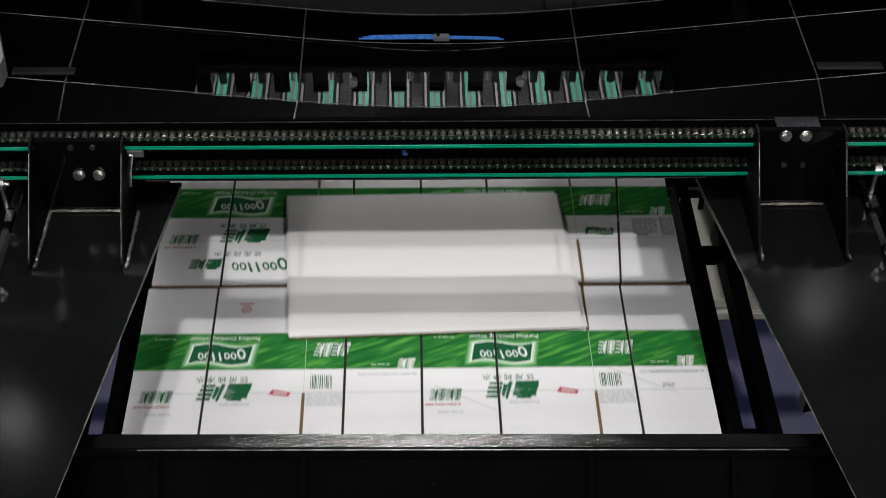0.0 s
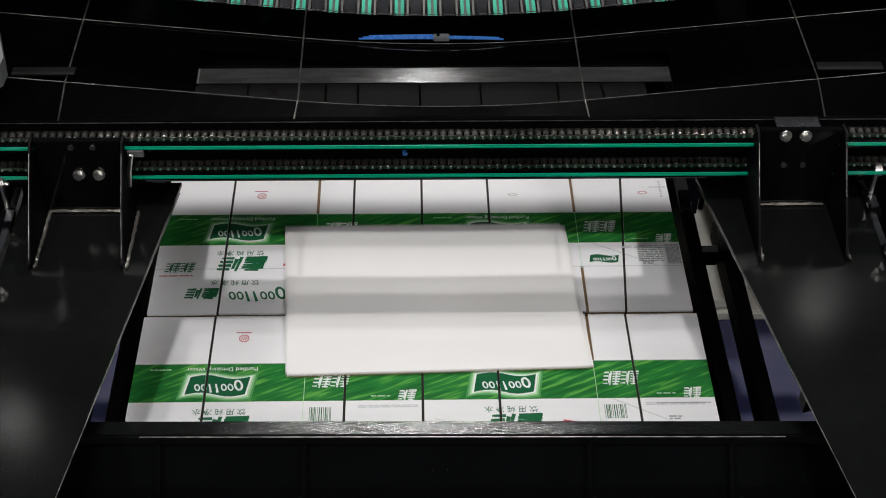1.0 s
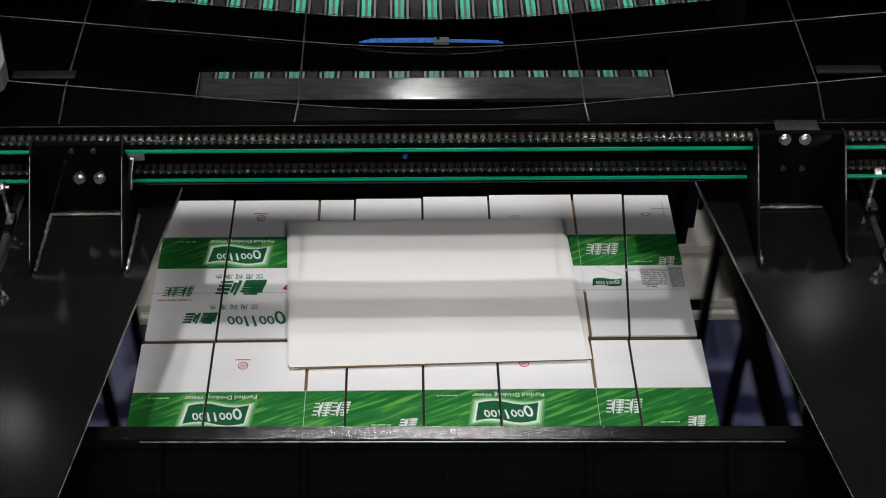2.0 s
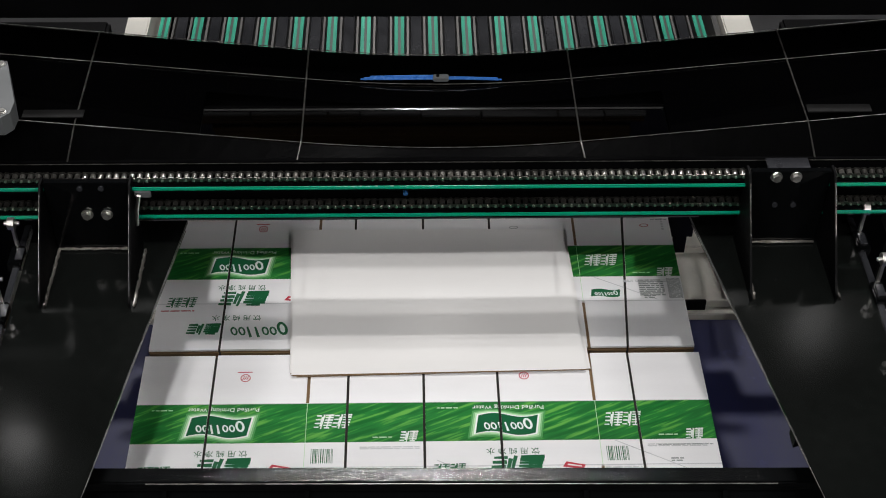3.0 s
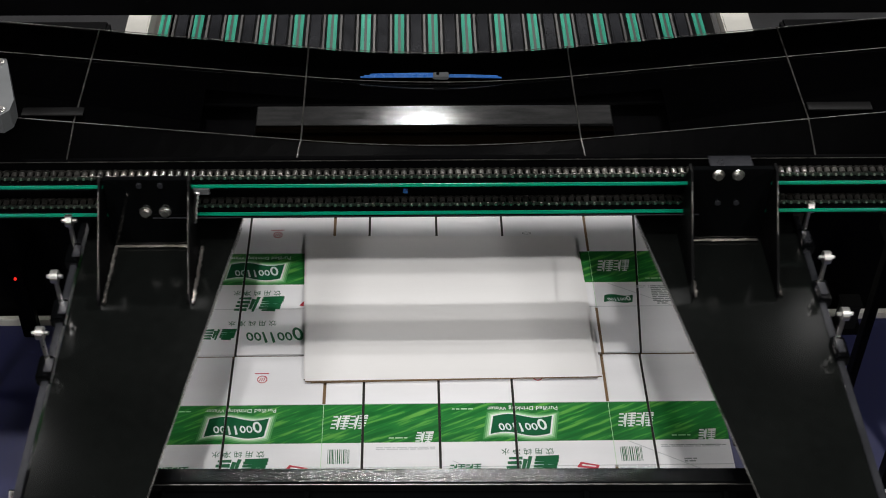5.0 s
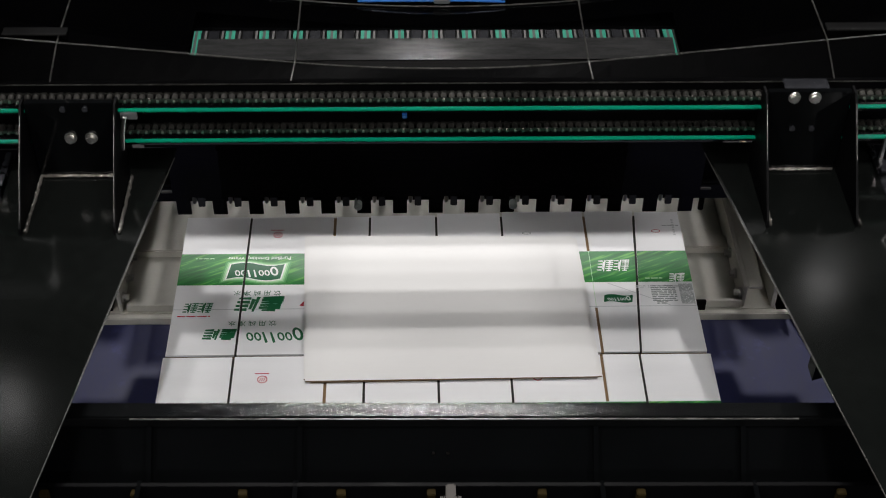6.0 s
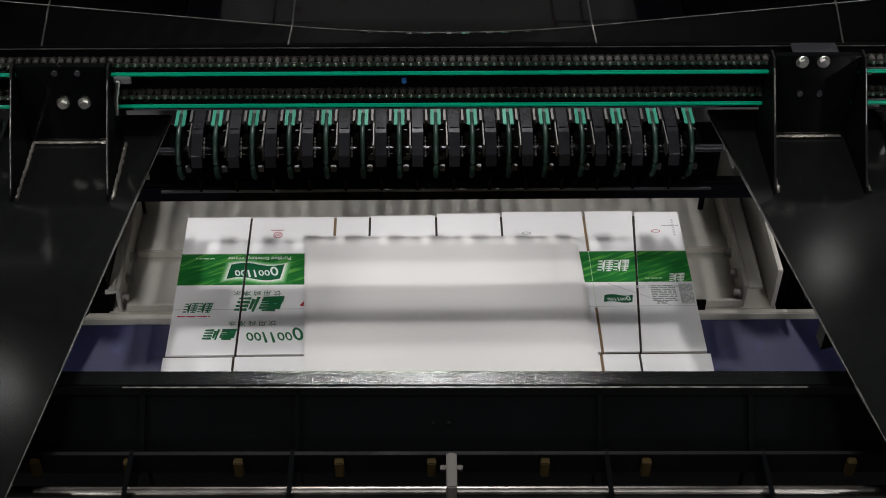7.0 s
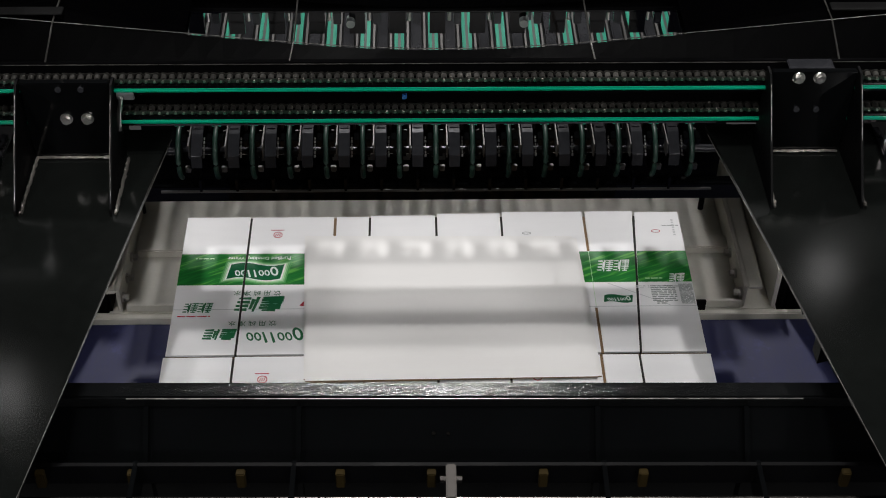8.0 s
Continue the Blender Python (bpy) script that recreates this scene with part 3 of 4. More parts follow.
def build_front_beam():
    beam = thing("front_beam", "glossy black front stop beam of the stacker", "machine beam")
    top = box(-0.80, 1.02, -0.045, 0.0, -0.032, 0.0, 0.004)
    for v in top.verts:
        v.co.z -= max(v.co.y + 0.045, 0) * 0.049 if v.co.z > -0.01 else 0
    part("beam", top, BEAMP, beam)
    part("beam_edge", tube([(-0.58, -0.0455, -0.004), (0.80, -0.0455, -0.004)], 0.0014, 6), SEAM, beam, "worn bright lower edge")
    def apron(x0, x1, lift, thick):
        prof = [(-0.040, -0.031), (-0.128, -0.115), (-0.128, -0.46)]
        bm = bmesh.new()
        top = [[bm.verts.new((x, y - lift * 0.7, z + lift * 0.7)) for x in (x0, x1)] for y, z in prof]
        low = [[bm.verts.new((x, y + thick, z - thick * 0.3)) for x in (x0, x1)] for y, z in prof]
        for k in range(2):
            bm.faces.new((top[k][0], top[k][1], top[k + 1][1], top[k + 1][0]))
            bm.faces.new((low[k][0], low[k + 1][0], low[k + 1][1], low[k][1]))
            for e in (0, 1):
                bm.faces.new((top[k][e], top[k + 1][e], low[k + 1][e], low[k][e]))
        for k in (0, 2):
            bm.faces.new((top[k][0], low[k][0], low[k][1], top[k][1]))
        bmesh.ops.recalc_face_normals(bm, faces=bm.faces[:])
        return bm
    part("apron", apron(-0.88, 1.12, 0.0, 0.004), BLACK, beam, "black sheet apron under the beam")
    for x in (-0.54, -0.23, 0.38, 0.685):
        part("rib", apron(x - 0.005, x + 0.005, 0.02, 0.004), BLACK, beam)
    for x in (0.045, 0.075):
        part("bolt", hex_bolt(x, -0.084, -0.066, 0.003), SHAFT, beam)
    sh = part("shaft", rod((-0.80, -0.27, -0.052), (1.02, -0.27, -0.052), 0.013, 20), SHAFT, beam, "polished steel cross shaft")
    part("shaft_block", box(0.068, 0.088, -0.29, -0.205, -0.10, -0.010, 0.003), BLOCK, beam, "grey shaft bearing block")
    for x in (0.0625, 0.0935):
        part("nut", rod((x - 0.006, -0.23, -0.028), (x + 0.006, -0.23, -0.028), 0.008, 6), SHAFT, beam)
    for x in (-0.54, -0.23, 0.38, 0.685):
        part("hanger", box(x - 0.005, x + 0.005, -0.30, -0.19, -0.09, -0.02, 0.001), BLACK, beam)
    for x in (-0.726, -0.546, -0.334, -0.139, 0.040, 0.26, 0.457, 0.857):
        part("pad", box(x - 0.009, x + 0.009, -0.222, -0.2055, -0.068, -0.026, 0.002), YELLOW, beam, "small worn yellow pad")
    part("pad_rail", box(-0.80, 1.02, -0.205, -0.195, -0.075, -0.02, 0.001), DULL, beam)
    return beam


def build_guide(side):
    """A black side guide that runs along the stack; zero is the top of its inner edge."""
    guide = thing("side_guide", "black steel side guide bar along the carton stack", "guide bar", "side guides")
    part("bar", box(-0.018, 0.018, 2.02, 2.98, -0.10, 0.0, 0.004), DULL, guide)
    for y in (2.10, 2.50, 2.90):
        part("stay", box(-0.012, 0.012, y - 0.02, y + 0.02, -0.72, -0.1005, 0.002), DULL, guide)
    part("foot_rail", box(-0.03, 0.03, 2.02, 2.98, -0.75, -0.7205, 0.003), DULL, guide)
    part("outer_bar", box(side * 0.115 - 0.020, side * 0.115 + 0.020, 2.02, 2.90, -0.16, -0.08, 0.004), DULL, guide)
    for y in (2.15, 2.80):
        part("cross_tie", box(min(side * 0.094, side * 0.019), max(side * 0.094, side * 0.019), y - 0.015, y + 0.015, -0.16, -0.11, 0.002), DULL, guide)
    part("lug", box(-0.016, 0.012, 2.86, 2.90, 0.0005, 0.02, 0.002), BLACK, guide)
    return guide


def build_gate():
    """Rear gate: a mirror-black plate with a toothed foot and a ledge on top."""
    gate = thing("rear_gate", "mirror-black lifting gate with toothed lower edge", "machine gate")
    part("plate", box(-0.70, 0.86, 0.0, 0.012, 0.045, 0.53, 0.001), GATE, gate)
    slope = bmesh.new()
    add_box(slope, -0.58, 0.73, -0.002, 0.088, 0.53, 0.538, 0.001)
    for v in slope.verts:
        v.co.z += (v.co.y + 0.002) * 0.105
    part("ledge", slope, LEDGE, gate, "scuffed dark steel ledge")
    part("ledge_lip", box(-0.58, 0.73, -0.0045, -0.0022, 0.512, 0.538, 0.001), BLACK, gate)
    for i in range(15):
        x = -0.672 + i * 0.1068
        part("tooth", box(x - 0.021, x + 0.021, 0.001, 0.011, -0.022, 0.0448, 0.001), GATE, gate)
    for i in range(14):
        x = -0.672 + (i + 0.5) * 0.1068
        nz = part("nozzle", box(x - 0.010, x + 0.010, 0.002, 0.024, 0.006, 0.0445, 0.002), DARKBAR, gate, "small dark steel nozzle block")
        part("nozzle_tip", rod((x - 0.022, 0.016, 0.04), (x - 0.022, 0.016, 0.012), 0.006, 8), STEEL, nz)
    for x in (-0.155, 0.305):
        part("sensor", rod((x, 0.012, 0.02), (x, -0.018, 0.02), 0.012, 14), GREYINK, gate, "round pale grey sensor head")
    return gate


# ---- cartons ----
NOTCH = (0.412, 1.104)


def slots(rear):
    """Slots of a bundle as x at its far edge and x at its near edge."""
    last = (1.245, 1.201) if rear else (1.201, 1.201)
    wide = 1.372 if rear else 1.384
    return ((0.0, 0.0), (0.18, 0.178), (0.508, 0.508), (0.692, 0.692), (0.873, 0.873), last, (wide, wide))


def wavy_flag(w, hgt, amp):
    pts = []
    for k in range(13):
        u = k / 12
        pts.append((-w / 2 + w * u, hgt / 2 + amp * math.sin(u * math.tau)))
    for k in range(13):
        u = 1 - k / 12
        pts.append((-w / 2 + w * u, -hgt / 2 + amp * math.sin(u * math.tau)))
    return pts


def text_mesh(body, size, shear=0.0):
    cu = bpy.data.curves.new("writing", "FONT")
    cu.body, cu.size, cu.align_x, cu.align_y, cu.shear, cu.extrude = body, size, "CENTER", "CENTER", shear, 0.0002
    cu.resolution_u = 2
    ob = bpy.data.objects.new("writing", cu)
    scene.collection.objects.link(ob)
    me = bpy.data.meshes.new_from_object(ob.evaluated_get(bpy.context.evaluated_depsgraph_get()))
    bpy.data.objects.remove(ob)
    bpy.data.curves.remove(cu)
    return me


WRITING = {}


def writing(parent, body, size, x, y, z, mat, shear=0.0):
    """Lettering upside down to the camera, as the cartons lie."""
    if (body, size) not in WRITING:
        WRITING[(body, size)] = text_mesh(body, size, shear)
    me = WRITING[(body, size)].copy()
    me.materials.clear()
    me.materials.append(mat)
    ob = new("lettering", me)
    ob.parent = parent
    ob.location, ob.rotation_euler = (x, y, z), (0, 0, math.pi)
    return ob


def add_stroke(bm, p, q, t, z=0.0):
    d = Vector((q[0] - p[0], q[1] - p[1]))
    n = Vector((-d.y, d.x)).normalized() * t / 2
    e = d.normalized() * t * 0.3
    add_prism(bm, [(p[0] - e.x + n.x * 0.8, p[1] - e.y + n.y * 0.8), (p[0] - e.x - n.x * 0.8, p[1] - e.y - n.y * 0.8), (q[0] + e.x - n.x * 1.2, q[1] + e.y - n.y * 1.2), (q[0] + e.x + n.x * 1.2, q[1] + e.y + n.y * 1.2)], z, z + 0.0006)


def strokes(seed, w, hgt, n, mat, parent, x, y, z, lean=0.0, name="brand_mark"):
    """A brand sign as plain brush strokes of its size and colour."""
    rnd = random.Random(seed)
    bm = bmesh.new()
    cell = w / n
    t = min(cell, hgt) * 0.155
    for i in range(n):
        cx = -w / 2 + cell * (i + 0.5)
        k = 0

        def go(u0, v0, u1, v1):
            p = (cx + cell * u0 + lean * hgt * v0, hgt * v0)
            q = (cx + cell * u1 + lean * hgt * v1, hgt * v1)
            add_stroke(bm, p, q, t * rnd.uniform(0.85, 1.3), 0.00001 * len(bm.faces))
        if (i + seed) % 2:
            go(0.36, -0.48, 0.36, 0.46)
            go(0.20, -0.30, 0.20, 0.30)
            for v in (-0.38, -0.12, 0.14, 0.40):
                go(-0.40, v, 0.04, v)
        else:
            for v in (-0.44, -0.26, -0.08, 0.10, 0.28, 0.44):
                l = 0.40 if v > -0.4 else 0.25
                go(-l, v, l, v)
            go(0.0, -0.44, 0.0, 0.40)
    ob = part(name, bm, mat, parent)
    ob.location = (x, y, z)
    return ob


def script_mark(n, w, hgt, mat, parent, x, y, z, lean=0.25, name="brand_mark"):
    """A brand's script as a row of plain leaning rings and bars, the first one large."""
    bm = bmesh.new()
    cell = w / (n + 0.6)
    cx = w / 2 + cell * 0.1
    for i in range(n):
        wide = cell * (1.5 if i == 0 else 1.0)
        cx -= wide / 2
        tall = hgt * (0.5 if i == 0 else 0.32)
        base = -hgt * 0.18 if i else 0.0
        if i in (3, 4):
            add_stroke(bm, (cx - lean * hgt * 0.4, base + tall * 0.9), (cx + lean * hgt * 0.5, base - hgt * 0.42), cell * 0.3, 0.00001 * i)
        else:
            ring = [(math.cos(k * math.tau / 14), math.sin(k * math.tau / 14)) for k in range(15)]
            for (c0, s0), (c1, s1) in zip(ring, ring[1:]):
                quad = [(wide * 0.46 * q * c, base + tall * p * v) for c, v, q, p in ((c0, s0, 1, 1), (c1, s1, 1, 1), (c1, s1, 0.48, 0.66), (c0, s0, 0.48, 0.66))]
                add_prism(bm, [(cx + u - lean * v, v) for u, v in quad], 0, 0.0006)
        cx -= wide / 2
    ob = part(name, bm, mat, parent)
    ob.location = (x, y, z)
    return ob


def bars(parent, x, y, w, hgt, rows, mat, z, seed, name="small_print"):
    rnd = random.Random(seed)
    bm = bmesh.new()
    for k in range(rows):
        yy = y - hgt * (k + 0.5) / rows
        xx = x
        while xx < x + w - 0.004:
            l = min(rnd.uniform(0.006, 0.03), x + w - xx)
            add_box(bm, xx, xx + l, yy - hgt / rows * 0.27, yy + hgt / rows * 0.27, z, z + 0.0005)
            xx += l + 0.003
    return part(name, bm, mat, parent)


def flag_mark(parent, x, y, z, w, hgt, halo=True):
    layers = [("logo_flag", 1.0, 1.0, LOGO)]
    if halo:
        layers = [("logo_halo", 1.24, 1.55, HALO_OUTER), ("logo_halo", 1.18, 1.38, HALO_INNER), ("logo_halo", 1.12, 1.25, PALE), ("logo_rim", 1.06, 1.11, WHITEP)] + layers
    for k, (name, sx, sy, mat) in enumerate(layers):
        o = part(name, prism([(u + 0.16 * v, v) for u, v in wavy_flag(w * sx, hgt * sy, hgt * 0.12)], 0, 0.0004), mat, parent)
        o.location = (x, y, z + 0.0005 * k)
    script_mark(7, w * 0.84, hgt * 0.62, WHITEP, parent, x, y, z + 0.0005 * len(layers), 0.2, "logo_script")


def emblem(parent, x, y, z, mat, flat=1.0):
    bm = bmesh.new()
    n = 20
    for k in range(n):
        a, b = k * math.tau / n, (k + 1) * math.tau / n
        q = [(r * math.cos(t), flat * r * math.sin(t)) for r, t in ((0.0125, a), (0.0125, b), (0.0102, b), (0.0102, a))]
        add_prism(bm, q, 0, 0.0005)
    if flat == 1.0:
        for k in (-1, 0, 1):
            add_prism(bm, [(k * 0.005 - 0.003, -0.006), (k * 0.005 - 0.001, -0.006), (k * 0.005 + 0.003, 0.006), (k * 0.005 + 0.001, 0.006)], 0, 0.0005)
        add_box(bm, -0.020, 0.016, 0.018, 0.0205, 0, 0.0005)
    ob = part("emblem", bm, mat, parent, "small red round emblem" if mat is RED else "")
    ob.location = (x, y, z)


def barcode(parent, x, y, z, w, hgt, seed):
    rnd = random.Random(seed)
    bm = bmesh.new()
    xx = x
    while xx < x + w:
        l = rnd.choice((0.0012, 0.0012, 0.0024))
        add_box(bm, xx, xx + l, y - hgt, y, z, z + 0.0005)
        xx += l + rnd.choice((0.0014, 0.0014, 0.0028))
    part("barcode", bm, INK, parent, "printed barcode")


def cut_at_slots(bundle, cuts_x, depth):
    """Take the print away where a slot runs through it."""
    for ob in bundle.children:
        if not ob.name.startswith(("logo", "lettering", "brand_mark", "small_print", "red_tag", "print_line")):
            continue
        m = ob.matrix_basis.copy()
        xs = [(m @ v.co).x for v in ob.data.vertices]
        for far, near in cuts_x[1:6]:
            s = far + (near - far) * min(max(-m.translation.y / depth, 0), 1) if m.translation.length else far
            if not min(xs) < s < max(xs):
                continue
            bm = bmesh.new()
            bm.from_mesh(ob.data)
            bm.transform(m)
            for x in (s - 0.0032, s + 0.0032):
                bmesh.ops.bisect_plane(bm, geom=bm.verts[:] + bm.edges[:] + bm.faces[:], plane_co=(x, 0, 0), plane_no=(1, 0, 0))
            inside = [f for f in bm.faces if abs(f.calc_center_median().x - s) < 0.0032]
            bmesh.ops.delete(bm, geom=inside, context="FACES")
            bm.transform(m.inverted())
            bm.to_mesh(ob.data)
            bm.free()


def build_bundle(name, seed, depth, first, second, rear):
    """A bundle of flat carton blanks; zero is the rear left corner of the top face, y runs to the camera as negative."""
    rnd = random.Random(seed)
    b = thing(name, "bundle of flat printed white and green carton blanks with slots", "carton bundle", "carton bundles")
    # lower sheets of the bundle, each a little off its neighbours
    t = 0.0062
    cuts_x = slots(rear)
    for k in range(1, 8):
        z = -k * t
        dx, dy = rnd.uniform(-0.004, 0.004), rnd.uniform(-0.005, 0.004)
        for i in range(6):
            (a0, a1), (b0, b1) = cuts_x[i], cuts_x[i + 1]
            o = dx * 0.4
            far, near = dy - 0.003, -depth + dy * 0.4 + 0.002
            part("lower_blank", prism([(a0 + 0.003 + o, far), (b0 - 0.003 + o, far), (b1 - 0.003 + o, near), (a1 + 0.003 + o, near)], z - t + 0.0012, z - 0.0002), KRAFT, b, "brown corrugated board")
    # fillers coloured near black in place of the shade inside each slot
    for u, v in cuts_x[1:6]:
        part("slot_shade", prism([(u - 0.0029, -0.004), (u + 0.0029, -0.004), (v + 0.0029, -depth + 0.004), (v - 0.0029, -depth + 0.004)], -0.03, -0.0018), GAPSHADE, b, "near-black filler that imitates the shade deep in a slot")
    for i in range(6):
        (a0, a1), (b0, b1) = cuts_x[i], cuts_x[i + 1]
        x0, x1 = a0 + 0.0032, b0 - 0.0032
        w0, w1 = a1 + 0.0032, b1 - 0.0032

        def across(y):
            """The strip's two edges at y."""
            k = -y / depth
            return x0 + (w0 - x0) * k, x1 + (w1 - x1) * k

        def stripe(y0, y1, high):
            (p0, p1), (q0, q1) = across(y0), across(y1)
            return prism([(p0, y0), (p1, y0), (q1, y1), (q0, y1)], 0, high)
        dy = rnd.uniform(-0.004, 0.002) + (0.012 if rear and i in (3, 4, 5) else 0)
        cuts = [n for n in NOTCH if x0 < n < x1]
        front_edge = -depth + rnd.uniform(0, 0.002)
        # one outline with the notches of the flaps cut in
        out = [(x0, dy)]
        for n in cuts:
            out += [(n - 0.004, dy), (n - 0.004, -first), (n + 0.004, -first), (n + 0.004, dy)]
        out += [(x1, dy), (w1, front_edge)]
        for n in reversed(cuts):
            out += [(n + 0.004, front_edge), (n + 0.004, -second), (n - 0.004, -second), (n - 0.004, front_edge)]
        out += [(w0, front_edge)]
        strip = part("blank_strip", prism(out, -t, 0), BOARD, b)
        for y in (-first, -second):
            part("crease", stripe(y + 0.0012, y - 0.0012, 0.0003), FAINT, strip, "pressed fold line")
        for n in cuts:
            part("crease", box(n - 0.0006, n + 0.0006, -second, -first, 0, 0.0009), PALE, strip, "pressed fold line")
        part("green_band", stripe(-first - 0.001, -first - 0.120, 0.0007), PGREEN, strip, "printed green band")
    z = 0.0009
    zb = 0.0003
    for x, wide in ((0.207, True), (0.888, True)):
        yl = -first - 0.072
        flag_mark(b, x, yl, z, 0.142, 0.055)
        writing(b, "Purified Drinking Water", 0.0175, x + 0.006, -first - 0.018, z, WHITEP)
        writing(b, "饮 用 纯 净 水", 0.0205, x + 0.01, -first - 0.15, zb, INK)
        strokes(3, 0.125, 0.052, 2, INK, b, x + 0.018, -first - 0.192, zb, 0.25)
        strokes(11, 0.075, 0.036, 4, INK, b, x - 0.14, -first - 0.205, zb, 0.15)
        bars(b, x - 0.19, -first - 0.232, 0.085, 0.006, 1, RED, zb, 5)
        o = part("red_tag", prism([(-0.027, -0.003), (0.020, -0.010), (0.026, 0.002), (-0.018, 0.012)], 0, 0.0005), RED, b, "red slanted tag")
        stripe = part("tag_bar", prism([(-0.016, 0.001), (0.016, -0.004), (0.017, -0.001), (-0.015, 0.005)], 0, 0.0004), WHITEP, o)
        stripe.location = (0, 0, 0.0006)
        o.location = (x + 0.150, -first - 0.196, zb)
        bars(b, x - 0.165, -first - 0.016, 0.05, 0.006, 1, PALE, z, 31)
        if not (rear and x > 0.8):
            emblem(b, x + 0.05, -0.075, zb, RED)
        if not rear:
            bars(b, x + 0.01, -second - 0.03, 0.07, 0.010, 2, FAINT, zb, 91)
            bars(b, x - 0.16, -second - 0.06, 0.06, 0.008, 1, FAINT, zb, 93)
            continue
        writing(b, "饮 用 纯 净 水", 0.0205, x + 0.005, -second - 0.05, zb, INK)
        strokes(21, 0.085, 0.036, 2, INK, b, x - 0.075, -second - 0.09, zb, 0.2)
        script_mark(7, 0.150, 0.046, INK, b, x + 0.062, -second - 0.09, zb)
    for x in (0.475, 1.165):
        strokes(41, 0.085, 0.044, 4, WHITEP, b, x, -first - 0.058, z, 0.2)
        if rear and x > 1:
            continue
        barcode(b, x - 0.048, -first - 0.14, zb, 0.05, 0.042, 51)
        bars(b, x - 0.055, -first - 0.192, 0.085, 0.045, 7, FAINT, zb, 61)
    for x in (0.655, 1.33):
        strokes(71, 0.042, 0.032, 2, WHITEP, b, x, -first - 0.105, z, 0.2)
        bars(b, x - 0.085, -first - 0.104, 0.045, 0.006, 1, PALE, z, 73)
        bars(b, x - 0.115, -first - 0.133, 0.14, 0.010, 2, FAINT, zb, 75)
    if rear:
        flag_mark(b, 1.165, -second + 0.028, zb, 0.075, 0.026, halo=False)
    bars(b, 1.265, -second + 0.02, 0.03, 0.014, 2, GREYINK, zb, 83)
    for x, y in ((0.70, -second), (1.12, -first - 0.14)):
        o = part("print_line", box(-0.001, 0.001, -0.09, 0.09, 0, 0.0004), FAINT, b, "fine slanting trim line")
        o.location, o.rotation_euler = (x + 0.1, y - 0.045 + 0.02, zb), (0, 0, radians(62))
    if rear:
        emblem(b, 1.298, -0.07, zb, RED, 0.5)
        bars(b, 1.318, -0.045, 0.045, 0.004, 1, GREYINK, zb, 85)
        bars(b, 1.345, -0.02, 0.006, 0.07, 7, FAINT, zb, 86)
        bars(b, 1.330, -first - 0.128, 0.036, 0.075, 22, GREYINK, zb, 87)
        bars(b, 1.255, -first - 0.132, 0.066, 0.062, 9, GREYINK, zb, 88)
        emblem(b, 0.94, -0.075, zb, GREYINK, 0.4)
    else:
        bars(b, 1.24, -first - 0.134, 0.13, 0.005, 1, GREYINK, zb, 89)
    cut_at_slots(b, cuts_x, depth)
    return b


def build_sheets():
    """Plain boards lying loose on the bundles; zero is the front left corner of the underside."""
    made = []
    for k in range(3):
        s = thing("plain_board", "plain white corrugated board lying loose on the carton bundles", "board", "plain boards")
        w, d = 0.722, 0.522
        bm = bmesh.new()
        nx, ny = 8, 26
        layers = []
        for lift in (0.0, 0.0042):
            grid = []
            for i in range(nx + 1):
                u = i / nx
                col = []
                for j in range(ny + 1):
                    v = j / ny
                    z = 0.0030 * math.sin(v * math.pi) * (0.6 + 0.4 * u) + 0.0012 * math.sin(v * 9 + u)
                    col.append(bm.verts.new((u * w - 0.018 * v * (1 - u) - 0.010 * v * u, v * d * (1 - 0.03 * u), lift + max(z * (1 if k == 2 else 0.6), 0))))
                grid.append(col)
            layers.append(grid)
        low, top = layers
        for i in range(nx):
            for j in range(ny):
                bm.faces.new((top[i][j], top[i + 1][j], top[i + 1][j + 1], top[i][j + 1]))
                bm.faces.new((low[i][j], low[i][j + 1], low[i + 1][j + 1], low[i + 1][j]))
        for i in range(nx):
            bm.faces.new((low[i][0], low[i + 1][0], top[i + 1][0], top[i][0]))
            bm.faces.new((low[i][ny], top[i][ny], top[i + 1][ny], low[i + 1][ny]))
        for j in range(ny):
            bm.faces.new((low[0][j], top[0][j], top[0][j + 1], low[0][j + 1]))
            bm.faces.new((low[nx][j], low[nx][j + 1], top[nx][j + 1], top[nx][j]))
        bm.normal_update()
        for f in bm.faces:
            f.material_index = 1 if abs(f.normal.z) < 0.5 else 0
        board = part("board", bm, SHEETW, s)
        board.data.materials.append(KRAFT)
        made.append(s)
    return made


def build_pile():
    pile = thing("carton_pile", "tall pile of carton blanks on the blue platform", "carton pile")
    rnd = random.Random(9)
    for k in range(40):
        z = -0.052 - k * 0.0165
        dx, dy = rnd.uniform(-0.004, 0.004), rnd.uniform(-0.004, 0.004)
        part("blank_layer", box(-0.60 + dx, 0.68 + dx, 1.93 + dy, 2.88 + dy, z - 0.0155, z, 0.001), KRAFT, pile, "brown corrugated layer")
    return pile


build_setting()
build_post()
build_sensor()
build_conveyor()
CARRIAGE = build_carriage()
ARMS = {s: build_arm(s) for s in (-1, 1)}
FRONT_BEAM = build_front_beam()
REAR_GATE = build_gate()
GUIDES = {s: build_guide(s) for s in (-1, 1)}
BUNDLE_REAR = build_bundle("carton_bundle", 1, 0.522, 0.150, 0.360, True)
BUNDLE_FRONT = build_bundle("carton_bundle", 2, 0.522, 0.158, 0.352, False)
BOARDS = build_sheets()
PILE = build_pile()

# scale of the carriage, its arms and the front beam
NEARER = 0.916


def resize(ob):
    for c in ob.children_recursive:
        c.location = c.location * NEARER
        c.data.transform(Matrix.Scale(NEARER, 4))


